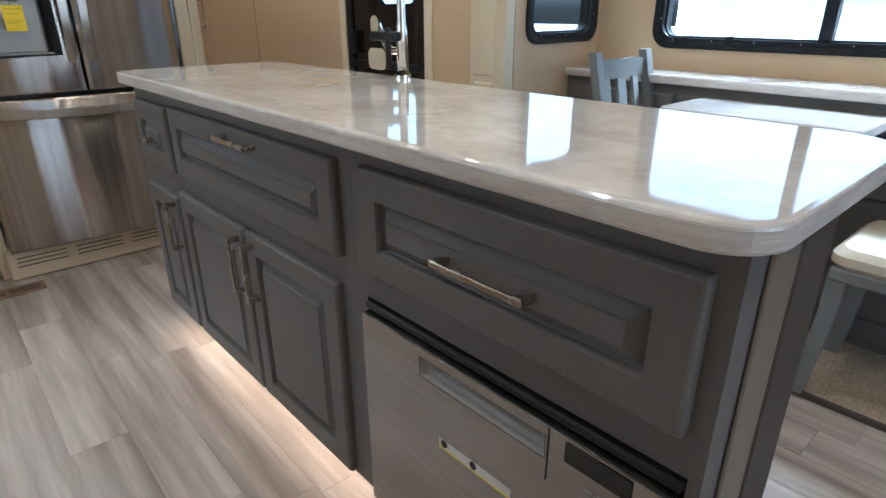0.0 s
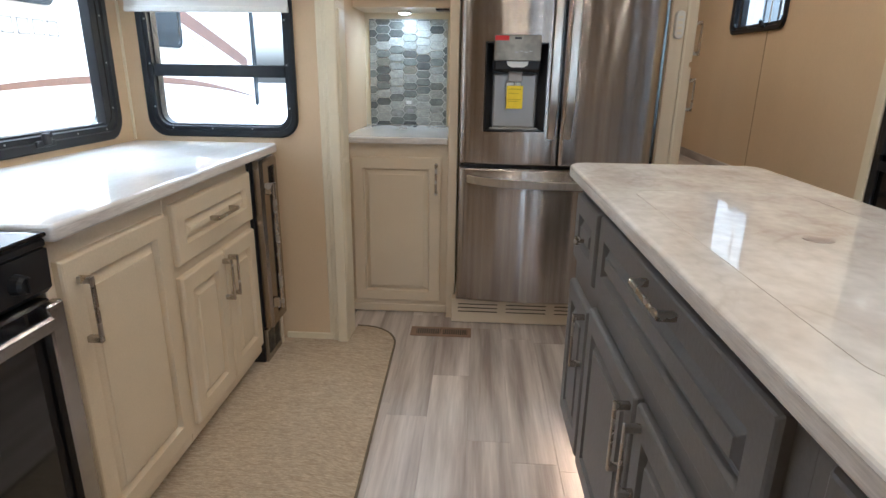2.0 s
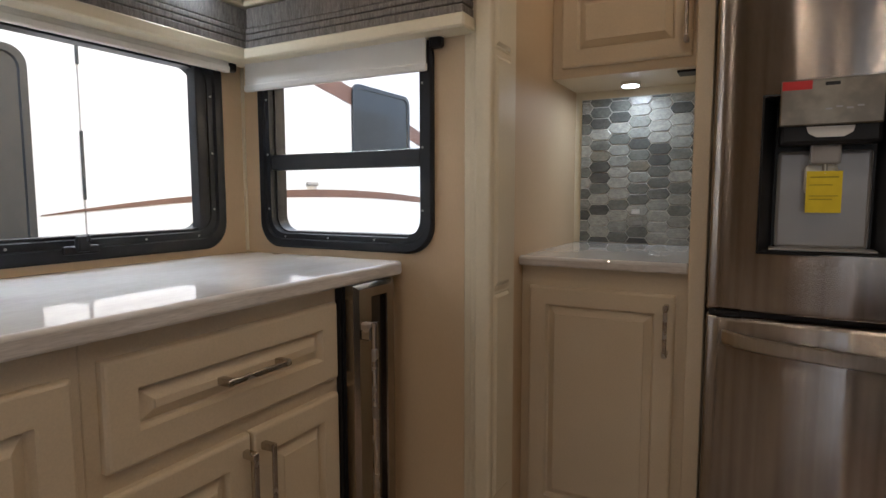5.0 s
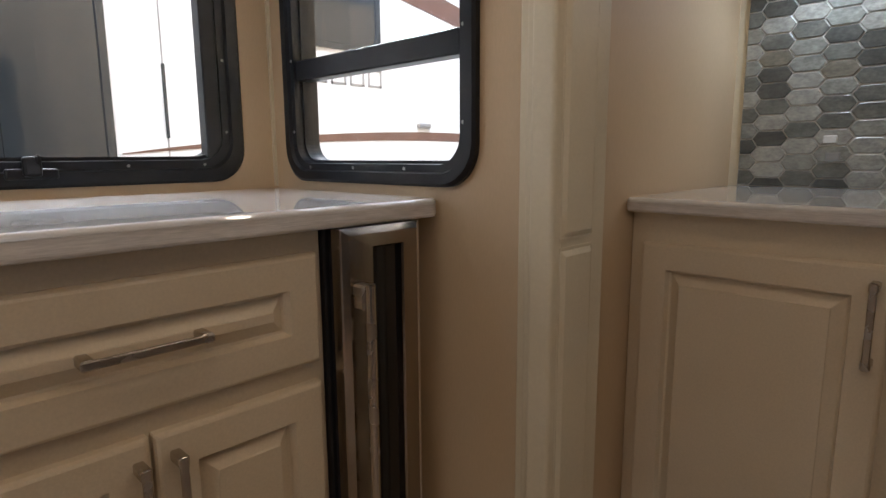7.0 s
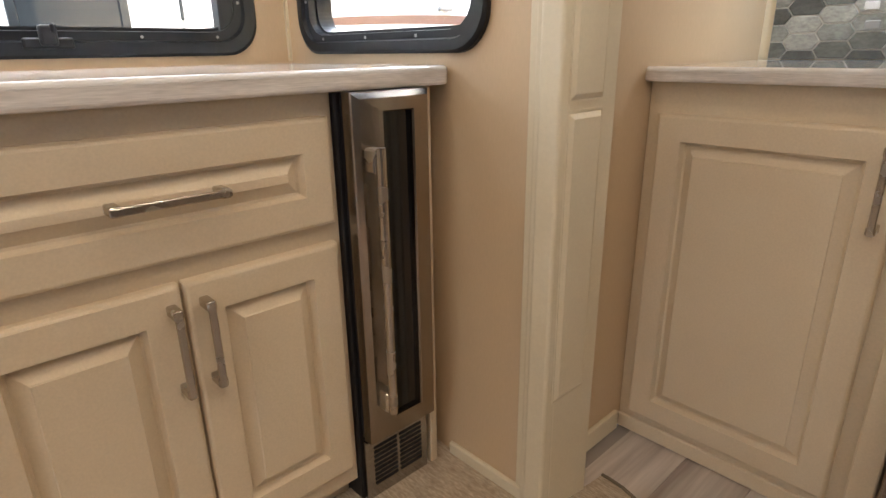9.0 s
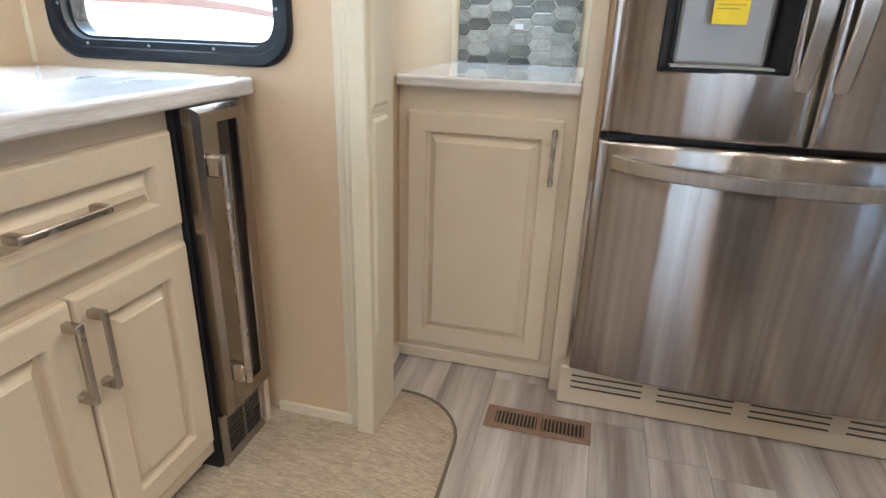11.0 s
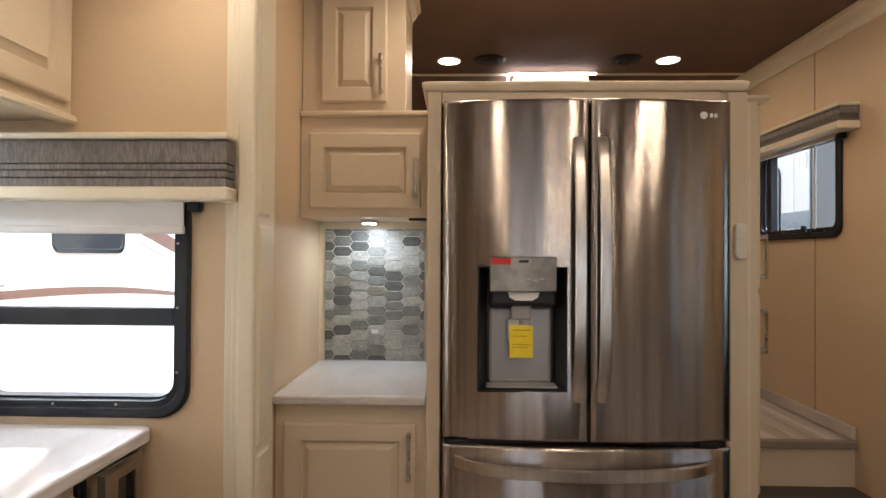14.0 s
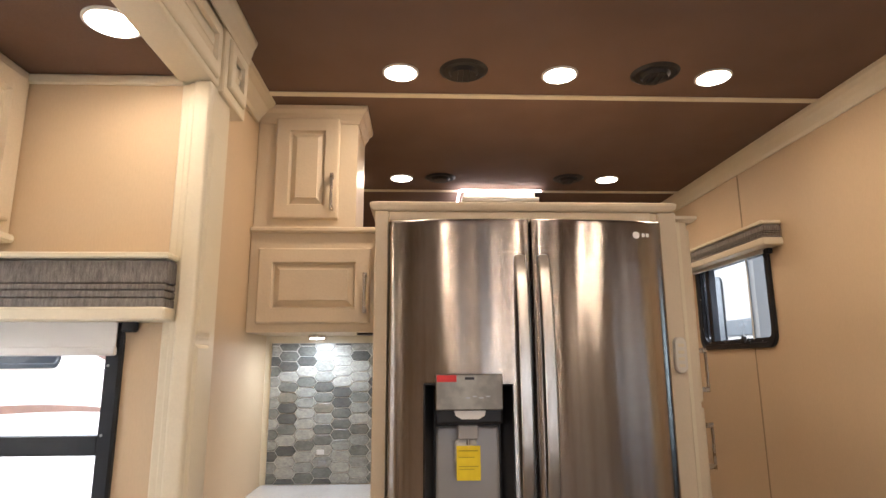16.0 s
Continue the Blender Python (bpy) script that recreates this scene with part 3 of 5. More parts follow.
# dinette slide-out fascia
bm = bmesh.new()
box(bm, RX - 0.2, RX, YR - 0.035, YR + 0.03, 0, SZ, 0.004)
box(bm, RX - 0.012, RX + 0.02, YR - 0.05, YR - 0.03, 0, SZ, 0.004)
post2 = tagged(part("trim_post", bm, TRIM), "cream slide-out corner post with raised panels", "trim", kind="structure")
mp2 = facing((0, YR - 0.035, 0), "-y")
for v0, v1 in ((0.27, 0.867), (0.877, 1.475), (1.485, 2.09)):
    post_panel(post2, mp2, RX - 0.11, 0.13, v0, v1)
tagged(part("trim_beam", boxes((RX - 0.2, XF, YR - 0.035, YR + 0.05, SZ, CZ - 0.09), bevel=0.004), TRIM), "cream slide-out header", "trim", kind="structure")

# ---- windows ----
window("window_1", facing((0, LY, 0), "+y"), -2.21, -0.478, 0.957, 1.56, "wide black-framed window over the kitchen counter", r=0.08, rim=0.062, mulls=[(-0.568, -0.53)], latch=[(-0.93, 0.985)])
window("window_2", facing((LX, 0, 0), "+x"), -1.245, -0.609, 0.957, 1.56, "black-framed window with a middle bar beside the kitchen counter", bars=[(1.198, 1.246)], r=0.08)
window("window_3", facing((0, YR, 0), "-y"), -1.445, -0.715, 1.48, 1.985, "small black-framed window above the steps", r=0.06, mulls=[(-1.345, -1.305)], latch=[(-0.97, 1.505)], glass=TINTED_PANE)
window("window_4", facing((RX, 0, 0), "+x"), 1.905, 2.405, 1.012, 1.52, "small black-framed window beside the dinette", r=0.07, glass=TINTED_PANE)
window("window_5", facing((0, RY, 0), "-y"), 1.75, 3.45, 0.993, 1.68, "wide black-framed window above the dinette counter", r=0.08, mulls=[(2.41, 2.455)], latch=[(2.1, 1.012)], glass=TINTED_PANE)

window("window_6", facing((XF, 0, 0), "-x"), -1.35, -0.05, 0.77, 1.89, "black-framed window in the rear wall", r=0.08, mulls=[(-0.72, -0.68)])


# ---- window valances and shades ----
def valance(m, u0, u1, v0, v1, depth, label, shade):
    """A boxed valance: cream rails above and below a pleated fabric band, and a roller shade under it."""
    ob = thing("window_valance", m @ Vector(((u0 + u1) / 2, v0, 0)), label, "valance", "window valances")
    bm = bmesh.new()
    fbox(bm, m, u0, u1, v1 - 0.016, v1, 0.002, depth + 0.008, 0.004)
    part("top_rail", bm, TRIM, ob)
    bm = bmesh.new()
    fbox(bm, m, u0 - 0.004, u1 + 0.004, v0, v0 + 0.034, 0.002, depth + 0.01, 0.005)
    part("bottom_rail", bm, TRIM, ob)
    b0 = v0 + 0.034
    fh = (v1 - 0.016 - b0)
    steps = [b0, b0 + fh * 0.2, b0 + fh * 0.36, b0 + fh * 0.5, v1 - 0.016]
    for k in range(4):
        bm = bmesh.new()
        fbox(bm, m, u0 + 0.003, u1 - 0.003, steps[k] - 0.001, steps[k + 1] - 0.003, 0.004, depth + (0.004 if k < 3 else 0.0) - 0.001 * k, 0.0035, 2)
        part("fabric_fold", bm, FABRIC, ob, "grey woven fabric fold")
    sh = thing("roller_shade", m @ Vector(((shade[0] + shade[1]) / 2, shade[2], 0.03)), "white roller shade mostly rolled up under a valance", "shade", "roller shades")
    bm = bmesh.new()
    fbox(bm, m, shade[0], shade[1], shade[2] + 0.018, v0 + 0.02, 0.032, 0.036)
    part("cloth", bm, SHADE, sh)
    bm = bmesh.new()
    fbox(bm, m, shade[0] - 0.002, shade[1] + 0.002, shade[2], shade[2] + 0.022, 0.026, 0.042, 0.005, 2)
    part("hem_bar", bm, SHADE, sh)
    bm = bmesh.new()
    fbox(bm, m, shade[1] + 0.004, shade[1] + 0.04, v0 - 0.025, v0 + 0.02, 0.004, 0.03, 0.005)
    part("bracket", bm, BLACK, sh, "black shade bracket")
    return ob


valance(facing((LX, 0, 0), "+x"), -1.222, -0.485, 1.525, 1.697, 0.075, "grey fabric valance with cream rails over the small kitchen window", shade=(-1.27, -0.616, 1.441))
valance(facing((0, LY, 0), "+y"), -2.3, -0.389, 1.527, 1.699, 0.094, "long grey fabric valance with cream rails over the kitchen window", shade=(-2.2, -0.47, 1.493))
valance(facing((0, YR, 0), "-y"), -1.5, -0.6, 1.94, 2.055, 0.09, "grey fabric valance with cream rails above the steps", shade=(-1.42, -0.72, 1.92))


# ---- kitchen cabinets ----
def body_box(parent, *b, mat=CREAM, bevel=0.002):
    return part("body", boxes(b, bevel=bevel), mat, parent)


def unit(name, at, label, group=""):
    return thing(name, at, label, "cabinet", group)


my = facing((0, -0.748, 0), "+y")        # kitchen base cabinets look towards +y
c = unit("base_cabinet", (1.0, -1.0, 0), "cream raised-panel base cabinet with one drawer over two doors", "kitchen base cabinets")
body_box(c, 0.641, 1.2564, -1.3, -0.748, 0.09, 0.9)
part("toe_kick", boxes((0.641, 1.2564, -1.3, -0.79, 0.004, 0.09)), CREAM, c)
d = front("drawer_front", c, my, -1.2312, -0.6569, 0.673, 0.86, CREAM)
pull(d, facing((0, -0.728, 0), "+y"), -0.936, 0.768, 0.166, False)
for u0, u1, hu in ((-1.231, -0.939, -0.957), (-0.934, -0.657, -0.908)):
    d = front("door", c, my, u0, u1, 0.138, 0.637, CREAM)
    pull(d, facing((0, -0.728, 0), "+y"), hu, 0.535, 0.15, True)
c = unit("base_cabinet", (1.56, -1.0, 0), "cream raised-panel base cabinet with a single tall door", "kitchen base cabinets")
body_box(c, 1.2569, 1.7268, -1.3, -0.748, 0.09, 0.9)
part("toe_kick", boxes((1.2569, 1.7268, -1.3, -0.79, 0.004, 0.09)), CREAM, c)
d = front("door", c, my, -1.7007, -1.2758, 0.138, 0.847, CREAM)
pull(d, facing((0, -0.728, 0), "+y"), -1.656, 0.722, 0.16, True)

worktop("kitchen_worktop", LX + 0.001, 1.7336, LY + 0.001, -0.703, 0.9, 0.936, (0.012, 0.032, 0.01, 0.01), STONE_W, "glossy white marbled solid-surface kitchen worktop")

# wine cooler under the end of the worktop
wc = thing("wine_cooler", (0.55, -0.98, 0), "narrow stainless wine cooler with a dark glass door under the worktop", "wine cooler")
part("body", boxes((0.452, 0.6395, -1.3, -0.737, 0.01, 0.897), bevel=0.003), BLACK, wc)
mw = facing((0, -0.736, 0), "+y")
bm = bmesh.new()
md0 = facing((0, -0.688, 0), "+y")
prev = None
for u0, u1, v0, v1, w in ((-0.633, -0.4585, 0.196, 0.898, -0.036), (-0.633, -0.4585, 0.196, 0.898, -0.013), (-0.631, -0.4605, 0.198, 0.896, -0.0105), (-0.622, -0.4695, 0.207, 0.887, -0.0015),
                          (-0.574, -0.503, 0.242, 0.865, 0.0), (-0.571, -0.506, 0.245, 0.862, -0.003), (-0.571, -0.506, 0.245, 0.862, -0.036)):
    ring = [bm.verts.new(md0 @ Vector(p)) for p in ((u0, v0, w), (u1, v0, w), (u1, v1, w), (u0, v1, w))]
    if prev:
        for i in range(4):
            bm.faces.new((prev[i - 1], prev[i], ring[i], ring[i - 1]))
    prev = ring
dr = part("door", bm, DIM_STEEL, wc, "brushed stainless door frame with mitred corners")
part("door_liner", boxes((0.461, 0.631, -0.7365, -0.7245, 0.198, 0.895), bevel=0.002), BLACK, dr)
bm = bmesh.new()
fbox(bm, mw, -0.5745, -0.5025, 0.2415, 0.8655, 0.0125, 0.036)
part("glass", bm, GLOSS_BLACK, dr, "dark smoked glass")
bm = bmesh.new()
tube(bm, [mw @ Vector((-0.606, v, 0.08)) for v in (0.285, 0.5, 0.808)], 0.0085, 14)
for v in (0.307, 0.784):
    fbox(bm, mw, -0.618, -0.594, v - 0.022, v + 0.022, 0.044, 0.075, 0.004)
part("handle", bm, NICKEL, dr, "tubular stainless handle")
bm = bmesh.new()
fbox(bm, mw, -0.632, -0.462, 0.038, 0.186, 0.0, 0.012, 0.002)
g = part("kick_grille", bm, STEEL_F, wc, "slotted stainless kick grille")
for r in range(9):
    bm = bmesh.new()
    for q in range(2):
        fbox(bm, mw, -0.612 + q * 0.07, -0.551 + q * 0.07, 0.07 + r * 0.0115, 0.0765 + r * 0.0115, 0.0125, 0.0135)
    part("slot", bm, BLACK, g)
tagged(part("filler_strip", boxes((0.432, 0.4515, -0.86, -0.722, 0.03, 0.897), bevel=0.002), CREAM), "cream filler strip beside the wine cooler", "filler")

# gas range
rg = thing("range_cooker", (2.16, -1.0, 0), "black gas range with stainless trim and a folded glass lid", "range")
part("body", boxes((1.7365, 2.4252, -1.3, -0.77, 0.02, 0.9), bevel=0.003), BLACK, rg)
part("glass_lid", boxes((1.7414, 2.4204, -1.28, -0.71, 0.916, 0.926), bevel=0.003), GLOSS_BLACK, rg, "folded glossy glass lid")
part("cooktop", boxes((1.7414, 2.4204, -1.29, -0.715, 0.896, 0.914), bevel=0.004), BLACK, rg)
mr = facing((0, -0.77, 0), "+y")
bm = bmesh.new()
prism(bm, facing((1.74, 0, 0), "+x"), [(-0.775, 0.795), (-0.735, 0.797), (-0.722, 0.81), (-0.718, 0.892), (-0.775, 0.895)], 0, 0.68)
cp = part("control_panel", bm, BLACK, rg)
for k in range(6):
    bm = bmesh.new()
    tube(bm, [(1.83 + k * 0.1, -0.721, 0.846), (1.83 + k * 0.1, -0.704, 0.846), (1.83 + k * 0.1, -0.696, 0.846)], [0.021, 0.019, 0.015], 16)
    fbox(bm, facing((1.83 + k * 0.1, -0.696, 0.846), "+y"), -0.003, 0.003, -0.015, 0.015, 0, 0.006, 0.002)
    part("knob", bm, BLACK, cp)
bm = bmesh.new()
fbox(bm, mr, -2.4204, -1.7433, 0.13, 0.787, 0.0, 0.045, 0.006)
od = part("oven_door", bm, GLOSS_BLACK, rg, "black glass oven door")
for u0, u1 in ((-1.789, -1.7433), (-2.4204, -2.3747)):
    bm = bmesh.new()
    fbox(bm, mr, u0, u1, 0.132, 0.786, 0.0455, 0.07, 0.004)
    part("side_stile", bm, STEEL_F, od, "stainless side stile")
bm = bmesh.new()
fbox(bm, mr, -2.3727, -1.791, 0.736, 0.768, 0.068, 0.084, 0.005)
for u in (-2.33, -1.835):
    fbox(bm, mr, u - 0.012, u + 0.012, 0.742, 0.762, 0.044, 0.07, 0.003)
part("oven_handle", bm, STEEL_F, od, "flat stainless oven handle")
part("lower_panel", boxes((1.7433, 2.4204, -0.77, -0.735, 0.02, 0.122), bevel=0.004), STEEL_F, rg)

# overhead cabinets above the kitchen window
mo = facing((0, -0.938, 0), "+y")
for k, (x0, x1) in enumerate(((LX + 0.002, 0.96), (0.961, 1.56), (1.561, 2.16))):
    c = unit("overhead_cabinet", ((x0 + x1) / 2, -1.15, 1.73), "cream raised-panel overhead cabinet under the slide-out ceiling", "kitchen overhead cabinets")
    body_box(c, x0, x1, LY + 0.002, -0.938, 1.745, SZ - 0.002)
    d = front("door", c, mo, -x1 + 0.02, -x0 - 0.03, 1.785, SZ - 0.03, CREAM)
    pull(d, facing((0, -0.918, 0), "+y"), -x1 + 0.05, 1.86, 0.15, True)
tagged(part("trim_light_rail", boxes((0.3882, 2.1294, -0.958, -0.918, 1.732, 1.755), bevel=0.006), TRIM), "cream rail under the overhead cabinets", "trim", kind="structure")


def puck(x, y, z, watts):
    ob = thing("puck_light", (x, y, z), "round white puck light under a cabinet, lit", "light", "puck lights")
    bm = bmesh.new()
    disc(bm, (x, y), 0.036, z - 0.014, z - 0.0005, 28)
    part("rim", bm, CHROME, ob)
    bm = bmesh.new()
    disc(bm, (x, y), 0.029, z - 0.0175, z - 0.0145, 28)
    part("diffuser", bm, GLOW_COOL, ob)
    downlight_lamp(x, y, z - 0.022, watts, 0.055, LAMP_COOL)


puck(0.656, -1.2, 1.744, 0.22)
puck(1.56, -1.2, 1.744, 0.2)
ov = thing("cabinet_vent", (0.51, -1.2, 1.73), "small black slotted vent under the overhead cabinet", "vent")
part("plate", boxes((0.427, 0.5192, -1.235, -1.17, 1.737, 1.7445), bevel=0.002), BLACK, ov)
for k in range(5):
    part("slat", boxes((0.434, 0.513, -1.229 + k * 0.012, -1.224 + k * 0.012, 1.7345, 1.738)), BLACK, ov)

# ---- nook beside the refrigerator ----
mx = facing((-0.04, 0, 0), "+x")
c = unit("nook_base_cabinet", (-0.3, -0.27, 0), "cream raised-panel base cabinet with one tall door")
body_box(c, -0.65, -0.04, YL + 0.002, -0.007, 0.0, 0.892)
d = front("door", c, mx, -0.486, -0.04, 0.07, 0.826, CREAM)
pull(d, facing((-0.02, 0, 0), "+x"), -0.063, 0.724, 0.155, True)
part("bottom_rail", boxes((-0.05, -0.034, YL + 0.002, -0.008, 0.004, 0.045), bevel=0.003), CREAM, c)
worktop("nook_worktop", -0.648, 0.0, YL + 0.002, -0.007, 0.893, 0.924, (0.01, 0.01, 0.01, 0.01), STONE_W, "small glossy marbled worktop in the nook")
wall("wall_nook_back", facing((-0.65, 0, 0), "+x"), YL, -0.005, 0.86, 1.6, 0.04, mat=TRIM)
c = unit("nook_wall_cabinet", (-0.45, -0.27, 1.535), "cream raised-panel wall cabinet with a sideways door over the tiled nook")
body_box(c, -0.649, -0.33, YL + 0.002, -0.007, 1.535, 1.928)
d = front("door", c, facing((-0.33, 0, 0), "+x"), -0.482, -0.048, 1.569, 1.861, CREAM)
pull(d, facing((-0.31, 0, 0), "+x"), -0.066, 1.682, 0.155, True)
part("ledge", boxes((-0.65, -0.305, YL + 0.002, -0.007, 1.925, 1.945), bevel=0.005), CREAM, c)
c = unit("nook_top_cabinet", (-0.5, -0.3, 1.97), "cream raised-panel top cabinet with crown moulding at the ceiling")
body_box(c, -0.649, -0.35, YL + 0.002, -0.112, 1.945, CZ - 0.004)
d = front("door", c, facing((-0.35, 0, 0), "+x"), -0.442, -0.184, 1.984, 2.412, CREAM)
pull(d, facing((-0.33, 0, 0), "+x"), -0.207, 2.09, 0.15, True)
bm = bmesh.new()
prof = [(0, 2.392), (0.006, 2.392), (0.009, 2.404), (0.021, 2.418), (0.024, 2.428), (0.039, 2.441), (0.042, 2.457), (0, 2.457)]
run_y(bm, [(-0.35 + a, b) for a, b in prof], YL + 0.01, -0.112)
ring = []
for a, b in prof:
    ring.append([bm.verts.new(p) for p in ((-0.35 + a, -0.112, b), (-0.35 + a, -0.112 + a, b), (-0.35, -0.112 + a, b), (-0.6, -0.112 + a, b))])
for i in range(len(ring)):
    for k in range(3):
        try:
            bm.faces.new((ring[i - 1][k], ring[i - 1][k + 1], ring[i][k + 1], ring[i][k]))
        except ValueError:
            pass
part("crown", bm, CREAM, c)
puck(-0.5, -0.275, 1.534, 0.42)
ov = thing("cabinet_vent", (-0.44, -0.07, 1.54), "small black slotted vent under the nook cabinet", "vent")
part("plate", boxes((-0.45, -0.37, -0.1, -0.03, 1.527, 1.5345), bevel=0.002), BLACK, ov)
dev = thing("small_speaker", (-0.48, -0.06, 1.945), "small flat black box on the cabinet ledge", "device")
part("body", boxes((-0.54, -0.42, -0.1, -0.02, 1.945, 1.972), bevel=0.006, seg=2), BLACK, dev)

# ---- refrigerator and its housing ----
hs = thing("refrigerator_housing", (-0.2, 0.5, 0), "cream cabinet housing round the refrigerator", "cabinet")
part("side_panel", boxes((-0.6, 0.02, -0.005, 0.04, 0.0, 1.925), bevel=0.003), CREAM, hs)
part("side_panel", boxes((-0.6, 0.0, 0.943, 0.98, 0.0, 1.925), bevel=0.003), CREAM, hs)
part("face_strip", boxes((-0.02, 0.012, 0.968, 1.03, 0.0, 1.925), bevel=0.003), CREAM, hs)
part("head_rail", boxes((-0.05, 0.015, 0.0405, 0.942, 1.885, 1.925), bevel=0.003), CREAM, hs)
bm = bmesh.new()
loft(bm, Matrix.Identity(4), -0.295, 0.502, [(0.64, 1.03, 0.004, 1.925), (0.652, 1.042, 0.004, 1.931), (0.662, 1.052, 0.006, 1.942), (0.66, 1.05, 0.006, 1.951), (0.64, 1.03, 0.006, 1.956)], n=3)
part("cap_moulding", bm, CREAM, hs)
part("kick_board", boxes((-0.2, 0.076, 0.025, 1.03, 0.004, 0.131), bevel=0.004), CREAM, hs)
kb = hs.children[-1]
for k in range(4):
    for r in range(3):
        y0 = 0.06 + k * 0.243
        bm = boxes((0.0745, 0.0775, y0, y0 + 0.2, 0.0625 + r * 0.02, 0.0675 + r * 0.02))
        part("slot", bm, DARKTREAD, kb)
pn = unit("pantry_cabinet", (-0.3, 1.06, 0), "cream pantry cabinet behind the refrigerator housing with side doors")
body_box(pn, -0.6, -0.03, 1.031, 1.085, 0.0, 1.9)
bm = bmesh.new()
loft(bm, Matrix.Identity(4), -0.325, 1.063, [(0.58, 0.09, 0.004, 1.9), (0.61, 0.12, 0.004, 1.912), (0.61, 0.12, 0.004, 1.922)], n=2)
part("cap_moulding", bm, CREAM, pn)
part("edge_strip", boxes((-0.032, -0.022, 1.045, 1.057, 0.0, 1.9)), TRIM, pn)
mq = facing((0, 1.085, 0), "+y")
for v0, v1, hv in ((1.285, 1.88, 1.39), (0.6, 1.265, 1.14)):
    d = front("door", pn, mq, 0.05, 0.58, v0, v1, CREAM)
    pull(d, facing((0, 1.105, 0), "+y"), 0.075, hv, 0.15, True)

FW0, FW1, FX, BOW = 0.05, 0.937, 0.1, 0.032


def fridge_x(y):
    k = (y - (FW0 + FW1) / 2) / ((FW1 - FW0) / 2)
    return FX + BOW * (1 - k * k)


def bowed(y0, y1, z0, z1, hole=None, n=16):
    """A bowed door skin with rolled side edges and an optional opening."""
    ys = [y0 + (y1 - y0) * i / n for i in range(n + 1)]
    zs = [z0, z0 + 0.004, z0 + 0.012, z1 - 0.012, z1 - 0.004, z1]
    if hole:
        ys, zs = sorted({*ys, hole[0], hole[1]}), sorted({*zs, hole[2], hole[3]})
    bm = bmesh.new()

    def pt(y, z):
        e = min(y - y0, y1 - y, z - z0, z1 - z)
        return (fridge_x(y) - (0.006 * (1 - max(0, e) / 0.012) ** 2 if e < 0.012 else 0), y, z)

    extra = [y0 + 0.003, y0 + 0.008, y1 - 0.008, y1 - 0.003]
    ys = sorted({*ys, *extra})
    grid = [[bm.verts.new(pt(y, z)) for z in zs] for y in ys]
    for i in range(len(ys) - 1):
        for j in range(len(zs) - 1):
            a, b = (ys[i] + ys[i + 1]) / 2, (zs[j] + zs[j + 1]) / 2
            if hole and hole[0] < a < hole[1] and hole[2] < b < hole[3]:
                continue
            bm.faces.new((grid[i][j], grid[i + 1][j], grid[i + 1][j + 1], grid[i][j + 1]))
    back = 0.03
    for line in ([grid[i][0] for i in range(len(ys))], [grid[i][-1] for i in range(len(ys))], grid[0], grid[-1]):
        bk = [bm.verts.new((back, v.co.y, v.co.z)) for v in line]
        for k in range(len(line) - 1):
            bm.faces.new((line[k], line[k + 1], bk[k + 1], bk[k]))
    return bm


fr = thing("refrigerator", (-0.25, 0.493, 0.15), "stainless french-door refrigerator with a water dispenser and bottom freezer drawer", "refrigerator")
part("body", boxes((-0.57, 0.025, 0.055, 0.928, 0.14, 1.86), bevel=0.004), GREYPL, fr)
D0 = (0.16, 0.43, 0.975, 1.355)
ld = part("left_door", bowed(FW0, 0.494, 0.822, 1.872, D0), STEEL, fr, smooth=True)
rd = part("right_door", bowed(0.502, FW1, 0.822, 1.872), STEEL, fr, smooth=True)
fz = part("freezer_drawer", bowed(FW0, FW1, 0.14, 0.804, n=28), STEEL, fr, smooth=True)
part("door_gap", boxes((0.03, 0.09, 0.4943, 0.5017, 0.826, 1.87)), BLACK, fr)
part("drawer_gap", boxes((0.01, 0.085, 0.055, 0.928, 0.8045, 0.8215)), BLACK, fr)
for y in (0.1, 0.87):
    part("hinge", boxes((0.04, 0.11, y - 0.03, y + 0.03, 0.806, 0.82), bevel=0.003), BLACK, fr)
for side, dm in ((-1, ld), (1, rd)):
    bm = bmesh.new()
    yc = 0.498 + side * 0.037
    pts = []
    for i in range(65):
        k = i / 64
        z = 0.942 + k * 0.812
        out = 0.05 * (1 - abs(2 * k - 1) ** 3.5) + 0.008 * math.sin(math.pi * k)
        pts.append((fridge_x(yc) + out - 0.002, z))
    prev = None
    for x, z in pts:
        ring = [bm.verts.new(p) for p in ((x - 0.014, yc - 0.014, z), (x - 0.003, yc - 0.0175, z), (x + 0.001, yc - 0.013, z), (x + 0.002, yc + 0.013, z), (x - 0.003, yc + 0.0175, z), (x - 0.014, yc + 0.014, z))]
        if prev:
            for q in range(6):
                bm.faces.new((prev[q - 1], prev[q], ring[q], ring[q - 1]))
        else:
            bm.faces.new(ring[::-1])
        prev = ring
    bm.faces.new(prev)
    part("handle", bm, BAR_STEEL, dm, "curved flat stainless bar handle")
bm = bmesh.new()
prev = None
for i in range(97):
    k = i / 96
    y = 0.088 + k * 0.8
    x = fridge_x(y) + 0.05 * (1 - (2 * k - 1) ** 8) + 0.01 * math.sin(math.pi * k)
    z = 0.752 - 0.012 * math.sin(math.pi * k)
    ring = [bm.verts.new(p) for p in ((x - 0.018, y, z - 0.015), (x - 0.004, y, z - 0.0185), (x, y, z - 0.015), (x + 0.001, y, z + 0.015), (x - 0.004, y, z + 0.0185), (x - 0.018, y, z + 0.015))]
    if prev:
        for q in range(6):
            bm.faces.new((prev[q - 1], prev[q], ring[q], ring[q - 1]))
    else:
        bm.faces.new(ring[::-1])
    prev = ring
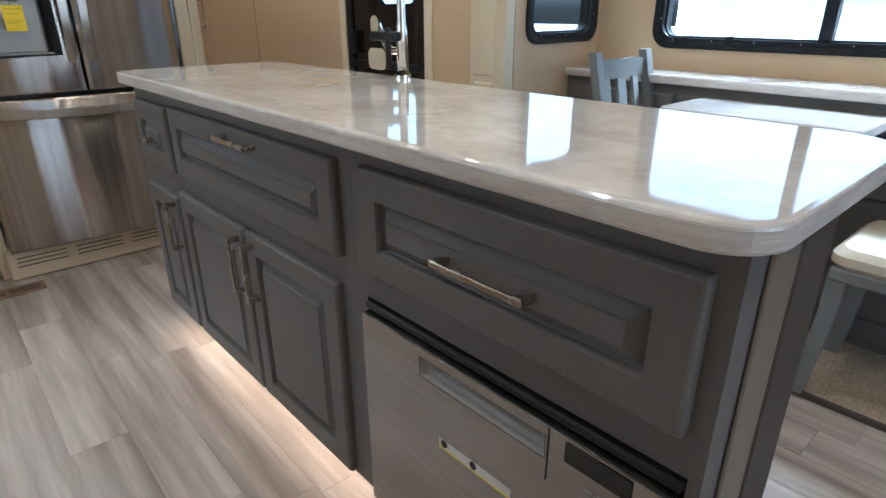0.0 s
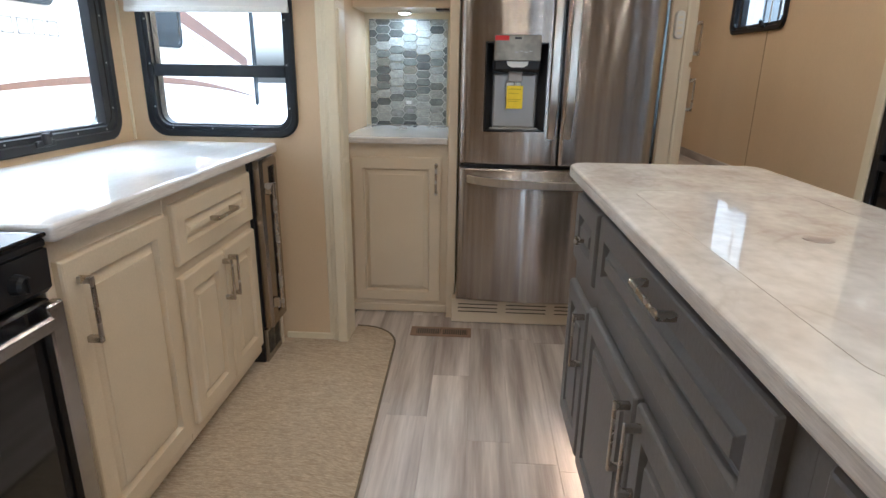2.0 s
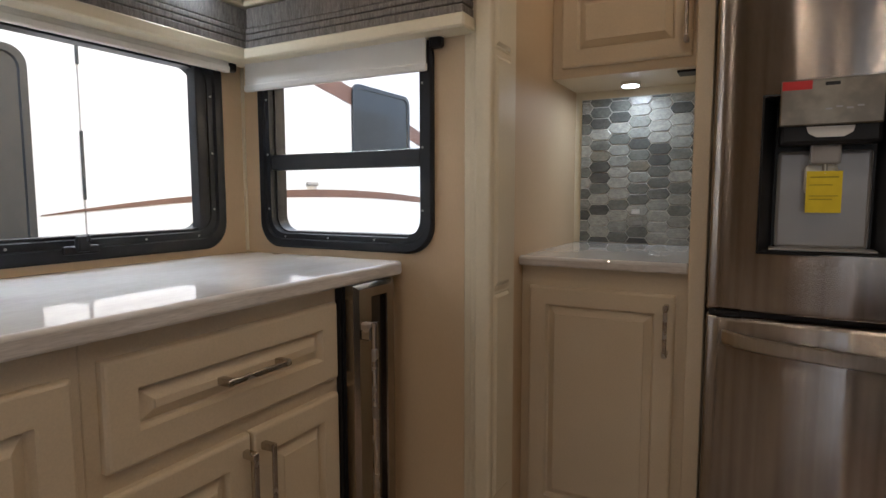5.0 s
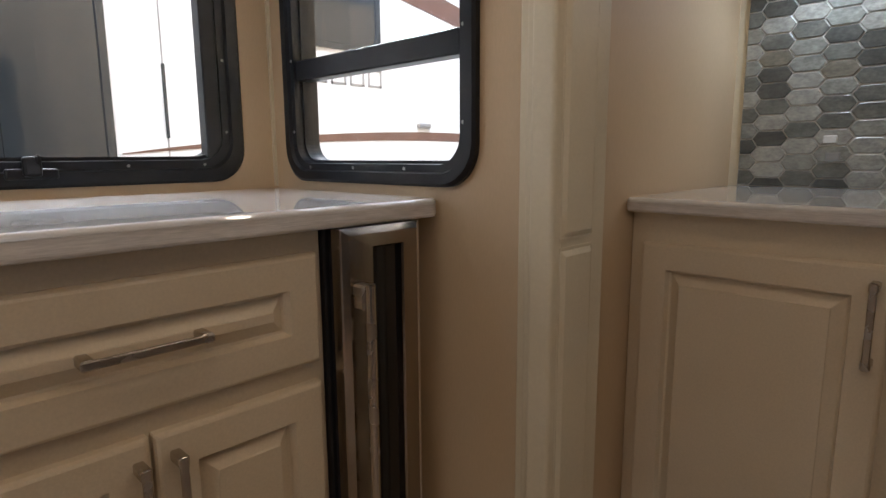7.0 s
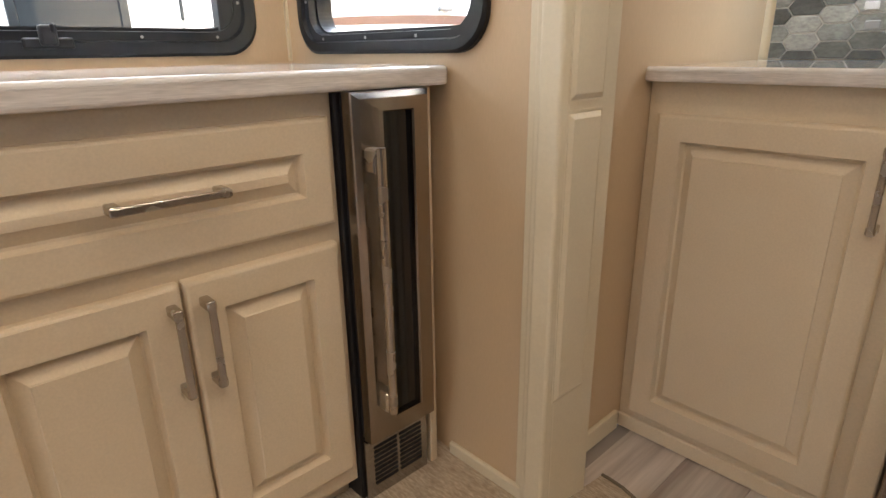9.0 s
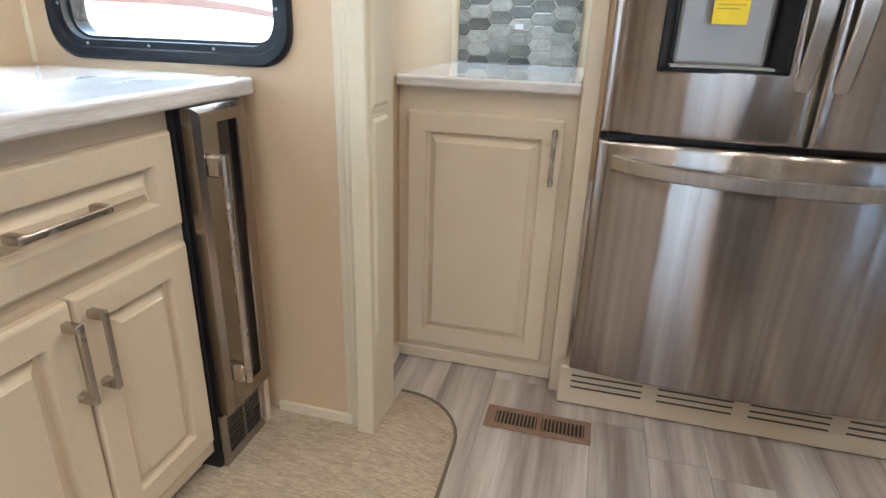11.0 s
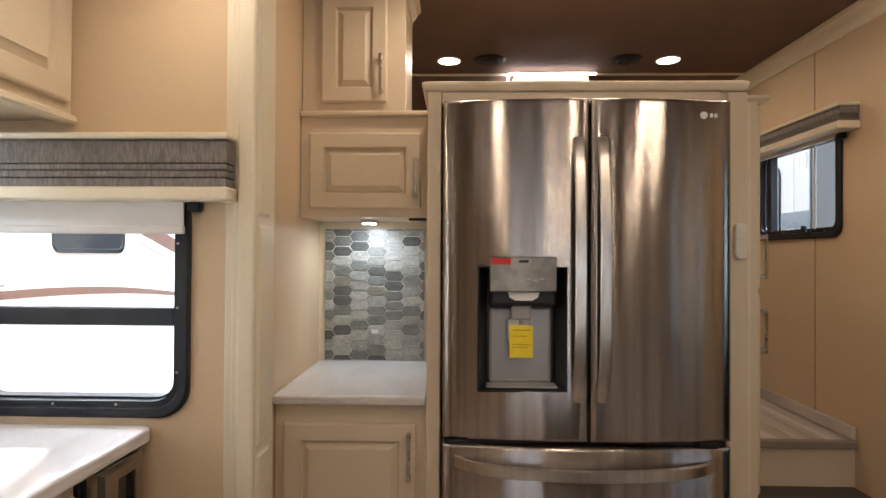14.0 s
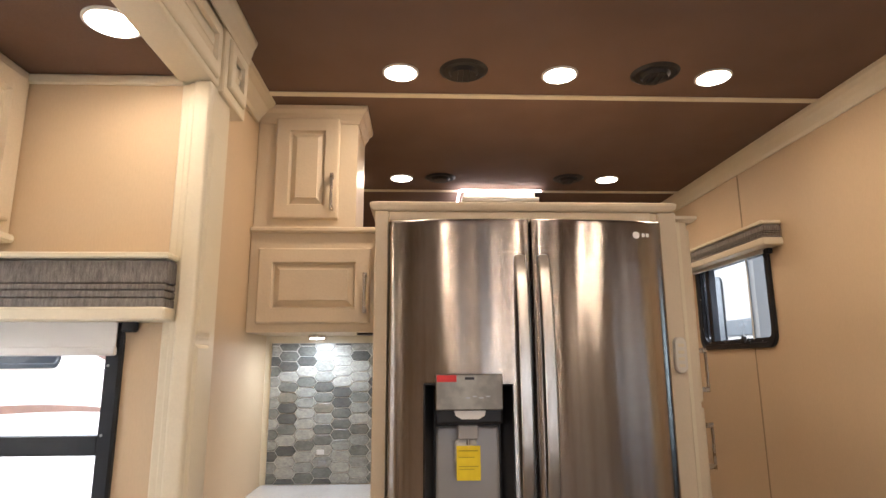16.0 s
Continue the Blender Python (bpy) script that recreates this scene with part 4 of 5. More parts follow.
bm.faces.new(prev)
part("handle", bm, BAR_STEEL, fz, "curved flat stainless bar handle")
# dispenser recess
md = facing((0.117, 0, 0), "+x")
bm = bmesh.new()
cu, cv, w, h = (D0[0] + D0[1]) / 2, (D0[2] + D0[3]) / 2, D0[1] - D0[0], D0[3] - D0[2]
loft(bm, md, cu, cv, [(w + 0.006, h + 0.006, 0.004, 0.008), (w - 0.004, h - 0.004, 0.004, 0.009), (w - 0.008, h - 0.008, 0.004, 0.0), (w - 0.06, h - 0.016, 0.008, -0.075)], n=3, start=False)
dp = part("dispenser", bm, BLACK, ld, "black water dispenser recess")
bm = bmesh.new()
fbox(bm, md, 0.197, 0.393, 0.986, 1.225, -0.0745, -0.066, 0.008, 2)
fbox(bm, md, 0.185, 0.405, 0.981, 0.987, -0.066, -0.004, 0.002)
part("back_plate", bm, material("light_grey_plate", (0.40, 0.39, 0.38), 0.35, 0.3), dp, "light grey dispenser back plate")
bm = bmesh.new()
fbox(bm, md, 0.195, 0.4, 1.235, 1.29, -0.06, 0.004, 0.01, 2)
part("chute_housing", bm, BLACK, dp)
bm = bmesh.new()
prism(bm, md, [(0.25, 1.277), (0.346, 1.277), (0.342, 1.262), (0.325, 1.252), (0.272, 1.252), (0.255, 1.262)], 0.0, 0.008)
part("white_badge", bm, WHITE, dp, "white rounded badge")
bm = bmesh.new()
fbox(bm, md, 0.262, 0.325, 1.19, 1.237, -0.04, -0.012, 0.006, 2)
tube(bm, [md @ Vector((0.294, 1.19, -0.026)), md @ Vector((0.294, 1.175, -0.026))], 0.006, 10)
part("nozzle", bm, GREYPL, dp)
bm = bmesh.new()
fbox(bm, md, 0.253, 0.32, 1.12, 1.19, -0.034, -0.028, 0.01, 2)
part("paddle", bm, WHITE, dp)
fl = thing("control_flap", (0.14, 0.3, 1.279), "grey film-covered control panel label on the refrigerator door", "label")
bm = bmesh.new()
fbox(bm, md, 0.194, 0.397, 1.279, 1.385, 0.012, 0.022, 0.003)
part("film", bm, material("metallic_film", (0.30, 0.27, 0.22), 0.35, 0.7, second=(0.2, 0.18, 0.15), scale=18, mix=(0.35, 0.6)), fl)
bm = bmesh.new()
fbox(bm, md, 0.197, 0.257, 1.362, 1.382, 0.0222, 0.0228)
part("red_strip", bm, RED, fl, "red corner strip")
bm = bmesh.new()
fbox(bm, md, 0.282, 0.311, 1.368, 1.376, 0.0222, 0.0226)
part("print_bar", bm, BLACK, fl)
for k in range(4):
    bm = bmesh.new()
    fbox(bm, md, 0.285 + 0.02 * k, 0.298 + 0.02 * k, 1.313 + 0.004 * (k % 2), 1.317 + 0.004 * (k % 2), 0.0222, 0.0226)
    part("print_bar", bm, GREYPL, fl)
tg = thing("hang_tag", (0.11, 0.295, 1.075), "yellow paper tag hanging in the water dispenser", "tag")
bm = bmesh.new()
fbox(bm, facing((0.108, 0, 0), "+x"), 0.257, 0.329, 1.075, 1.174, 0.0, 0.0015)
part("paper", bm, YELLOW, tg)
bm = bmesh.new()
for k, (a, b) in enumerate(((1.158, 1.161), (1.14, 1.142), (1.114, 1.116), (1.106, 1.108))):
    fbox(bm, facing((0.1096, 0, 0), "+x"), 0.264, 0.322 - 0.012 * (k % 2), a, b, 0.0, 0.0006)
part("print_bar", bm, material("tag_print", (0.45, 0.33, 0.01), 0.7), tg)
bm = bmesh.new()
tube(bm, [(0.1088, 0.294, 1.168), (0.1, 0.294, 1.19), (0.093, 0.294, 1.2)], 0.0015, 6)
part("tie", bm, WHITE, tg)
lg = thing("maker_badge", (fridge_x(0.865), 0.865, 1.81), "small round and square silver badge on the door", "badge")
bm = bmesh.new()
tube(bm, [(fridge_x(0.85) - 0.001, 0.848, 1.823), (fridge_x(0.85) + 0.0015, 0.848, 1.823)], 0.0115, 20)
part("disc", bm, WHITE, lg)
bm = bmesh.new()
for y in (0.868, 0.882):
    box(bm, fridge_x(y) - 0.001, fridge_x(y) + 0.0012, y, y + 0.009, 1.817, 1.829)
part("bar", bm, WHITE, lg)
th = thing("wall_thermostat", (0.01, 1.005, 1.4), "white oval control plate on the cream face strip", "control")
bm = bmesh.new()
loft(bm, facing((0.012, 0, 0), "+x"), 1.004, 1.44, [(0.042, 0.118, 0.021, 0.0), (0.042, 0.118, 0.021, 0.012), (0.034, 0.11, 0.017, 0.016)], n=8)
part("plate", bm, material("cream_plastic", (0.72, 0.68, 0.60), 0.45), th)
for k in range(4):
    bm = bmesh.new()
    fbox(bm, facing((0.028, 0, 0), "+x"), 0.994, 1.014, 1.4 + k * 0.022, 1.41 + k * 0.022, 0, 0.002, 0.0008)
    part("button", bm, TRIM, th)

# ---- steps beside the refrigerator ----
st = thing("steps", (-0.4, 1.5, 0), "carpet-edged wood-look steps up to the bedroom hall", "stairs", kind="structure")
for k, (x1, z1) in enumerate(((-0.06, 0.2), (-0.34, 0.4), (-0.62, 0.6))):
    part("riser", boxes((XB if k == 2 else x1 - 0.29, x1 - 0.02, 1.14, YR - 0.002, (0.0, 0.201, 0.401)[k], z1 - 0.024)), CREAM, st)
    part("tread", boxes((XB if k == 2 else x1 - 0.31, x1, 1.14, YR - 0.002, z1 - 0.024, z1), bevel=0.004), PLANK if k == 2 else DARKTREAD, st)
    part("nosing", boxes((x1 - 0.03, x1 + 0.006, 1.14, YR - 0.004, z1 - 0.03, z1 + 0.003), bevel=0.004), TAUPE if k == 2 else DARKTREAD, st)
tagged(part("baseboard", boxes((XB, -0.63, YR - 0.016, YR - 0.001, 0.602, 0.66), bevel=0.004), PLANK), "wood-look skirting along the landing", "baseboard", kind="structure")
# ---- island ----
fixed = set(bpy.data.objects)
IX0, IX1, IY0, IY1, IZ = 0.943, 3.014, 0.44, 1.03, 0.966
mi = facing((0, 0.492, 0), "-y")
mh = facing((0, 0.472, 0), "-y")
c = unit("island_cabinet", (1.2, 0.75, 0), "grey raised-panel island cabinet with a narrow drawer over a door", "island cabinets")
body_box(c, 0.966, 1.3031, 0.492, 0.745, 0.1, 0.929, mat=GREY, bevel=0.0)
d = front("drawer_front", c, mi, 0.986, 1.288, 0.672, 0.878, GREY)
bm = bmesh.new()
tube(bm, [mh @ Vector((1.14, 0.764, w)) for w in (0, 0.012, 0.014, 0.024, 0.028)], [0.006, 0.006, 0.012, 0.014, 0.008], 14)
part("knob", bm, NICKEL, d, "round nickel knob")
d = front("door", c, mi, 0.976, 1.2665, 0.11, 0.59, GREY)
pull(d, mh, 1.241, 0.49, 0.168, True)
c = unit("island_cabinet", (1.85, 0.75, 0), "grey raised-panel island cabinet, wide drawer front over two doors", "island cabinets")
body_box(c, 1.3036, 2.2669, 0.492, 0.745, 0.1, 0.929, mat=GREY, bevel=0.0)
d = front("drawer_front", c, mi, 1.3228, 2.2253, 0.682, 0.888, GREY)
pull(d, mh, 1.823, 0.861, 0.176, False)
for u0, u1, hu in ((1.29, 1.755, 1.732), (1.768, 2.212, 1.812)):
    d = front("door", c, mi, u0, u1, 0.11, 0.618, GREY)
    pull(d, mh, hu, 0.512, 0.168, True)
c = unit("island_cabinet", (2.75, 0.75, 0), "grey island end cabinet with a wide drawer above the dishwasher", "island cabinets")
body_box(c, 2.2674, 2.985, 0.492, 0.745, 0.62, 0.929, mat=GREY, bevel=0.0)
part("end_panel", boxes((2.968, 2.985, 0.492, 0.745, 0.1, 0.6195)), GREY, c)
part("end_panel", boxes((2.2674, 2.3015, 0.492, 0.745, 0.1, 0.6195)), GREY, c)
d = front("drawer_front", c, mi, 2.311, 2.957, 0.682, 0.893, GREY)
pull(d, mh, 2.6425, 0.788, 0.188, False)
# outside end: a wood-look panel, a dark strip and the outlet
part("end_strip", boxes((2.985, 2.991, 0.545, 0.636, 0.1, 0.928), bevel=0.004), material("taupe_panel", (0.22, 0.185, 0.145), 0.4, second=(0.19, 0.16, 0.125), scale=4, stretch=(4, 4, 0.5)), c)
part("end_board", boxes((2.985, 2.993, 0.638, 0.762, 0.1, 0.928), bevel=0.003), DARKTREAD, c, "near-black strip on the island end")
part("back_panel", boxes((0.966, 2.985, 0.746, 0.76, 0.1, 0.928), bevel=0.002), GREY, c)
tagged(part("toe_kick", boxes((1.0016, 2.9588, 0.56, 0.73, 0.0, 0.1)), GREY), "grey recessed toe kick under the island", "toe kick")
led = thing("toe_kick_light", (2.0, 0.53, 0.09), "warm light strip under the island, lit", "light")
part("strip", boxes((0.9818, 2.939, 0.525, 0.537, 0.0945, 0.0995)), GLOW_TOE, led)
strip = new("strip_light", bpy.data.lights.new("strip_light", "AREA"))
strip.data.shape, strip.data.size, strip.data.size_y, strip.data.energy, strip.data.color = "RECTANGLE", 1.95, 0.012, 0.19, (1.0, 0.60, 0.38)
strip.matrix_world = Matrix.Translation((1.96, 0.531, 0.092))

dw = thing("dishwasher", (2.73, 0.75, 0.1), "stainless dishwasher built into the island, closed", "dishwasher")
part("tub", boxes((2.3064, 2.9667, 0.515, 0.74, 0.11, 0.614), bevel=0.003), BLACK, dw)
mdw = facing((0, 0.468, 0), "-y")
bm = plate(mdw, 2.311, 2.962, 0.115, 0.597, 0.03, holes=[(2.49, 2.772, 0.538, 0.577)])
bmesh.ops.bevel(bm, geom=[e for e in bm.edges if e.calc_face_angle(0) > 0.5], offset=0.002, segments=2, affect="EDGES")
cp = part("door", bm, STEEL_F, dw, "brushed stainless dishwasher door with a pocket handle")
bm = bmesh.new()
loft(bm, mdw, 2.631, 0.5575, [(0.282, 0.039, 0.004, 0.0), (0.27, 0.031, 0.01, -0.012), (0.25, 0.016, 0.008, -0.018)], n=4, start=False)
part("pocket", bm, GREYPL, cp)
bm = bmesh.new()
fbox(bm, mdw, 2.777, 2.779, 0.5, 0.597, 0.0005, 0.0012)
part("panel_seam", bm, BLACK, cp)
bm = bmesh.new()
fbox(bm, mi, 2.808, 2.913, 0.556, 0.591, 0.0245, 0.026, 0.001)
part("display", bm, GLOSS_BLACK, cp, "dark display")
for k in range(4):
    bm = bmesh.new()
    fbox(bm, mi, 2.845 + k * 0.022, 2.857 + k * 0.022, 0.528, 0.534, 0.0245, 0.0255)
    part("button", bm, GREYPL, cp)
bm = bmesh.new()
fbox(bm, mi, 2.3064, 2.9667, 0.599, 0.6165, -0.02, 0.012, 0.004)
part("top_gasket", bm, BLACK, dw)
stk = thing("energy_sticker", (2.72, 0.466, 0.41), "white strip sticker with a yellow edge on the dishwasher door", "sticker")
bm = bmesh.new()
fbox(bm, mi, 2.5407, 2.7137, 0.411, 0.431, 0.0243, 0.0249)
part("paper", bm, WHITE, stk)
bm = bmesh.new()
fbox(bm, mi, 2.5407, 2.7137, 0.410, 0.413, 0.0251, 0.0254)
part("yellow_edge", bm, YELLOW, stk)
bm = bmesh.new()
for u in (2.555, 2.628):
    tube(bm, [mi @ Vector((u, 0.423, 0.0250)), mi @ Vector((u, 0.423, 0.0256))], 0.008, 16)
part("round_mark", bm, BLACK, stk)

worktop("island_worktop", IX0, IX1, IY0, IY1, 0.930, IZ, (0.11, 0.06, 0.06, 0.075), STONE, "glossy marbled solid-surface island worktop with rounded corners")
LINE = material("cover_seam", (0.50, 0.455, 0.41), 0.4)
sk = thing("sink_cover", (2.2, 0.72, IZ), "flush worktop-coloured sink cover with a finger hole", "sink cover")
bm = bmesh.new()
loft(bm, Matrix.Identity(4), 1.8375, 0.724, [(0.925, 0.398, 0.055, IZ + 0.0002), (0.925, 0.398, 0.055, IZ + 0.0006), (0.9234, 0.3964, 0.054, IZ + 0.0006), (0.9234, 0.3964, 0.054, IZ + 0.0002)], n=8, start=False, end=False)
part("seam", bm, LINE, sk)
bm = bmesh.new()
tube(bm, [(1.789, 0.741, IZ + 0.0002), (1.789, 0.741, IZ + 0.001)], 0.024, 28)
part("finger_hole", bm, material("hole_shadow", (0.36, 0.31, 0.28), 0.5), sk)

# faucet
fc = thing("faucet", (1.796, 1.0, IZ), "tall polished gooseneck faucet with a black protective strap", "faucet")
bm = bmesh.new()
tube(bm, [(1.796, 1.0, IZ), (1.796, 1.0, IZ + 0.01), (1.796, 1.0, IZ + 0.014)], [0.024, 0.024, 0.019], 24)
part("base", bm, CHROME, fc)
bm = bmesh.new()
arc = [(1.796, 1.0, IZ + 0.01), (1.796, 1.0, IZ + 0.13), (1.796, 1.0, IZ + 0.15), (1.796, 1.0, IZ + 0.42)]
for i in range(1, 11):
    a = math.pi * i / 10
    arc.append((1.796, 1.0 - 0.09 * (1 - math.cos(a)), IZ + 0.42 + 0.09 * math.sin(a)))
arc.append((1.796, 0.82, IZ + 0.40))
tube(bm, arc, [0.0165, 0.0165, 0.0125, 0.0115] + [0.011] * 11, 16)
part("neck", bm, CHROME, fc, smooth=True)
bm = bmesh.new()
tube(bm, [(1.796, 0.82, IZ + 0.41), (1.796, 0.82, IZ + 0.37), (1.796, 0.82, IZ + 0.31)], [0.013, 0.015, 0.018], 18)
part("spray_head", bm, CHROME, fc, smooth=True)
bm = bmesh.new()
tube(bm, [(1.796, 1.0, IZ + 0.075), (1.756, 0.998, IZ + 0.075), (1.73, 0.996, IZ + 0.08)], [0.011, 0.011, 0.01], 14)
tube(bm, [(1.735, 0.996, IZ + 0.075), (1.715, 0.992, IZ + 0.11), (1.707, 0.988, IZ + 0.15)], [0.009, 0.007, 0.005], 12)
part("lever", bm, CHROME, fc)
bm = bmesh.new()
fbox(bm, facing((1.741, 0.985, IZ + 0.115), "-y"), -0.05, 0.07, -0.013, 0.013, 0.0, 0.026, 0.006, 2)
fbox(bm, facing((1.776, 0.985, IZ + 0.03), "-y"), -0.01, 0.01, 0.0, 0.11, 0.012, 0.026, 0.005)
part("strap", bm, BLACK, fc, "black foam strap")
pr = thing("paper_tag", (1.721, 0.985, IZ), "cream paper tag tied to the faucet", "tag")
bm = bmesh.new()
loft(bm, facing((1.721, 0.966, 0), "-y"), 0, IZ + 0.052, [(0.085, 0.06, 0.02, 0), (0.085, 0.06, 0.02, 0.002)], n=5)
loft(bm, facing((1.711, 0.968, 0), "-y"), 0, IZ + 0.145, [(0.035, 0.05, 0.016, 0), (0.035, 0.05, 0.016, 0.002)], n=5)
part("paper", bm, material("cream_tag_paper", (0.48, 0.42, 0.31), 0.7), pr)


# the island stands slightly askew to the slide-out
askew = Matrix.Translation((2.6, 0.47, 0)) @ Matrix.Rotation(0.0125, 4, "Z") @ Matrix.Translation((-2.6, -0.47, 0))
for ob in bpy.data.objects:
    if ob not in fixed and ob.parent is None:
        ob.matrix_basis = askew @ ob.matrix_basis

# ---- ceiling lamps and vents ----
def ceiling_light(x, y, z=CZ, watts=9.0, r=0.066):
    ob = thing("ceiling_light", (x, y, z), "round recessed ceiling light, lit warm white", "light", "ceiling lights")
    bm = bmesh.new()
    n = 40
    prof = [(r, z), (r, z - 0.004), (r - 0.006, z - 0.007), (r - 0.009, z - 0.005)]
    rings = [[bm.verts.new((x + a * math.cos(2 * math.pi * k / n), y + a * math.sin(2 * math.pi * k / n), b)) for k in range(n)] for a, b in prof]
    for p, q in zip(rings, rings[1:]):
        for k in range(n):
            bm.faces.new((p[k - 1], p[k], q[k], q[k - 1]))
    part("trim_ring", bm, WHITE, ob)
    bm = bmesh.new()
    disc(bm, (x, y), r - 0.008, z - 0.0055, z - 0.002, 36)
    part("diffuser", bm, GLOW, ob)
    downlight_lamp(x, y, z - 0.009, watts, 2 * r - 0.03, LAMP_WARM)


def ceiling_vent(x, y, z=CZ):
    ob = thing("ceiling_vent", (x, y, z), "round black ceiling air vent", "vent", "ceiling vents")
    bm = bmesh.new()
    disc(bm, (x, y), 0.075, z - 0.008, z - 0.0005, 40, 0.088)
    part("rim", bm, BLACK, ob)
    bm = bmesh.new()
    disc(bm, (x, y), 0.045, z - 0.02, z - 0.008, 32, 0.055)
    part("dial", bm, BLACK, ob)
    for k in (-1, 0, 1):
        part("fin", boxes((x - 0.045, x + 0.045, y + k * 0.02 - 0.002, y + k * 0.02 + 0.002, z - 0.024, z - 0.019)), BLACK, ob)


W_MAIN = 0.74
for x in (-1.26, -0.03, 1.22, 2.5, 3.75):
    for y in ((0.04, 1.232) if x < -1 else (0.074, 0.66, 1.238)):
        ceiling_light(x, y, watts=W_MAIN)
for x in (-1.25, -0.01):
    for y in ((0.263, 1.004) if x < -1 else (0.303, 1.009)):
        ceiling_vent(x, y)
for x in (0.65, 1.9):
    ceiling_light(x, -0.582, SZ, watts=W_MAIN * 0.45)
lt = thing("ceiling_tray_light", (-1.9, 0.745, 2.4), "square ceiling tray with a glowing edge strip beyond the refrigerator", "light")
part("tray", boxes((-2.1, -1.43, 0.40, 0.87, 2.37, 2.4), bevel=0.004), TRIM, lt)
part("edge_strip", boxes((-1.422, -1.414, 0.39, 0.88, 2.428, 2.44)), GLOW_STRIP, lt)
part("edge_strip", boxes((-2.1, -1.424, 0.382, 0.39, 2.428, 2.44)), GLOW_STRIP, lt)
part("hanger", boxes((-2.05, -1.47, 0.42, 0.85, 2.4, 2.459)), TRIM, lt)
for y in (0.5, 0.77):
    bm = bmesh.new()
    disc(bm, (-1.56, y), 0.035, 2.364, 2.3695, 24)
    part("spot", bm, GLOW, lt)

# ---- floor register and mats ----
rv = thing("floor_register", (0.25, -0.016, 0.0), "brown metal floor register with two rows of louvres", "vent")
part("plate", boxes((0.15, 0.249, -0.166, 0.131, 0.001, 0.006), bevel=0.002), BRONZE, rv)
for q in range(2):
    y0 = -0.138 + q * 0.132
    part("opening", boxes((0.174, 0.228, y0, y0 + 0.118, 0.0061, 0.0066)), BLACK, rv)
    for k in range(11):
        part("louvre", boxes((0.174, 0.228, y0 + 0.003 + k * 0.0108, y0 + 0.0072 + k * 0.0108, 0.0066, 0.0078)), BRONZE, rv)


def mat_edge(inset):
    """The free edge of the mat, drawn in by inset, from the far end round to the corner post."""
    pts = [(4.2, -0.135 - inset), (2.2, -0.183 - inset), (1.2, -0.208 - inset), (0.6, -0.222 - inset), (0.36, -0.228 - inset)]
    r = 0.19 - inset
    for i in range(1, 9):
        a = radians(90 + 90 * i / 8)
        pts.append((0.36 + r * math.cos(a), -0.418 + r * math.sin(a)))
    pts.append((0.36 - r, -0.437))
    return pts


kt = thing("kitchen_mat", (2.0, -0.5, 0.0), "long beige woven floor mat with a dark bound edge", "mat")
bm = bmesh.new()
prev = None
for inset, z in ((0.0, 0.001), (0.0, 0.006), (0.012, 0.009), (0.05, 0.014), (0.09, 0.023), (0.13, 0.032), (0.17, 0.038), (0.188, 0.039)):
    ring = [bm.verts.new((x, y, z)) for x, y in mat_edge(inset)]
    if prev:
        for i in range(len(ring) - 1):
            bm.faces.new((prev[i], prev[i + 1], ring[i + 1], ring[i]))
    prev = ring
back = [bm.verts.new((v.co.x, -0.786, 0.04)) for v in prev[:5]]
for i in range(4):
    bm.faces.new((prev[i], prev[i + 1], back[i + 1], back[i]))
part("weave", bm, RUG, kt)
bm = bmesh.new()
tube(bm, [(a, b, 0.006) for a, b in mat_edge(-0.003)], 0.005, 8)
part("bound_edge", bm, BINDING, kt)
dm = thing("dinette_carpet", (3.0, 2.1, 0.0), "beige low-pile carpet in the dinette slide-out with a dark edge", "carpet")
part("surface", boxes((RX + 0.002, 4.4, 1.795, 2.4, 0.001, 0.02), bevel=0.003), RUG, dm)
part("edge_strip", boxes((RX + 0.002, 4.4, 1.78, 1.794, 0.001, 0.022), bevel=0.003), DARKTREAD, dm)

# ---- entry door ----
dr = thing("door_1", (0.56, YR, 0.02), "black-framed entry door with a screen and a small window, closed", "door", kind="structure")
part("leaf", boxes((0.243, 0.917, YR + 0.01, YR + 0.045, 0.03, 1.975), bevel=0.003), GLOSS_BLACK, dr)
for b in ((0.243, 0.285, 0.035, 1.97), (0.875, 0.917, 0.035, 1.97), (0.285, 0.875, 0.035, 0.12), (0.285, 0.875, 1.89, 1.97), (0.285, 0.875, 0.86, 0.9)):
    part("screen_rail", boxes((b[0], b[1], YR - 0.006, YR + 0.008, b[2], b[3]), bevel=0.003), BLACK, dr)
bm = bmesh.new()
# opaque pane; the daylight behind it is put in as a faint bluish emission
loft(bm, facing((0, YR + 0.009, 0), "-y"), 0.7, 1.42, [(0.24, 0.48, 0.03, 0.0), (0.24, 0.48, 0.03, 0.006), (0.22, 0.46, 0.025, 0.008)], n=5)
part("door_window", bm, material("glowing_door_pane", (0.30, 0.36, 0.40), 0.25, emit=(0.55, 0.72, 0.82), power=0.5), dr, "pale daylight window in the door")
part("door_handle", boxes((0.29, 0.33, YR - 0.03, YR - 0.005, 0.93, 1.05), bevel=0.006, seg=2), BLACK, dr)
for x0, x1 in ((0.186, 0.24), (0.92, 0.974)):
    tagged(part("trim_door", boxes((x0, x1, YR - 0.014, YR - 0.001, 0, 2.03), bevel=0.004), TRIM), "cream door casing", "trim", kind="structure")
tagged(part("trim_door", boxes((0.186, 0.974, YR - 0.016, YR - 0.001, 1.981, 2.032), bevel=0.004), TRIM), "cream door casing", "trim", kind="structure")

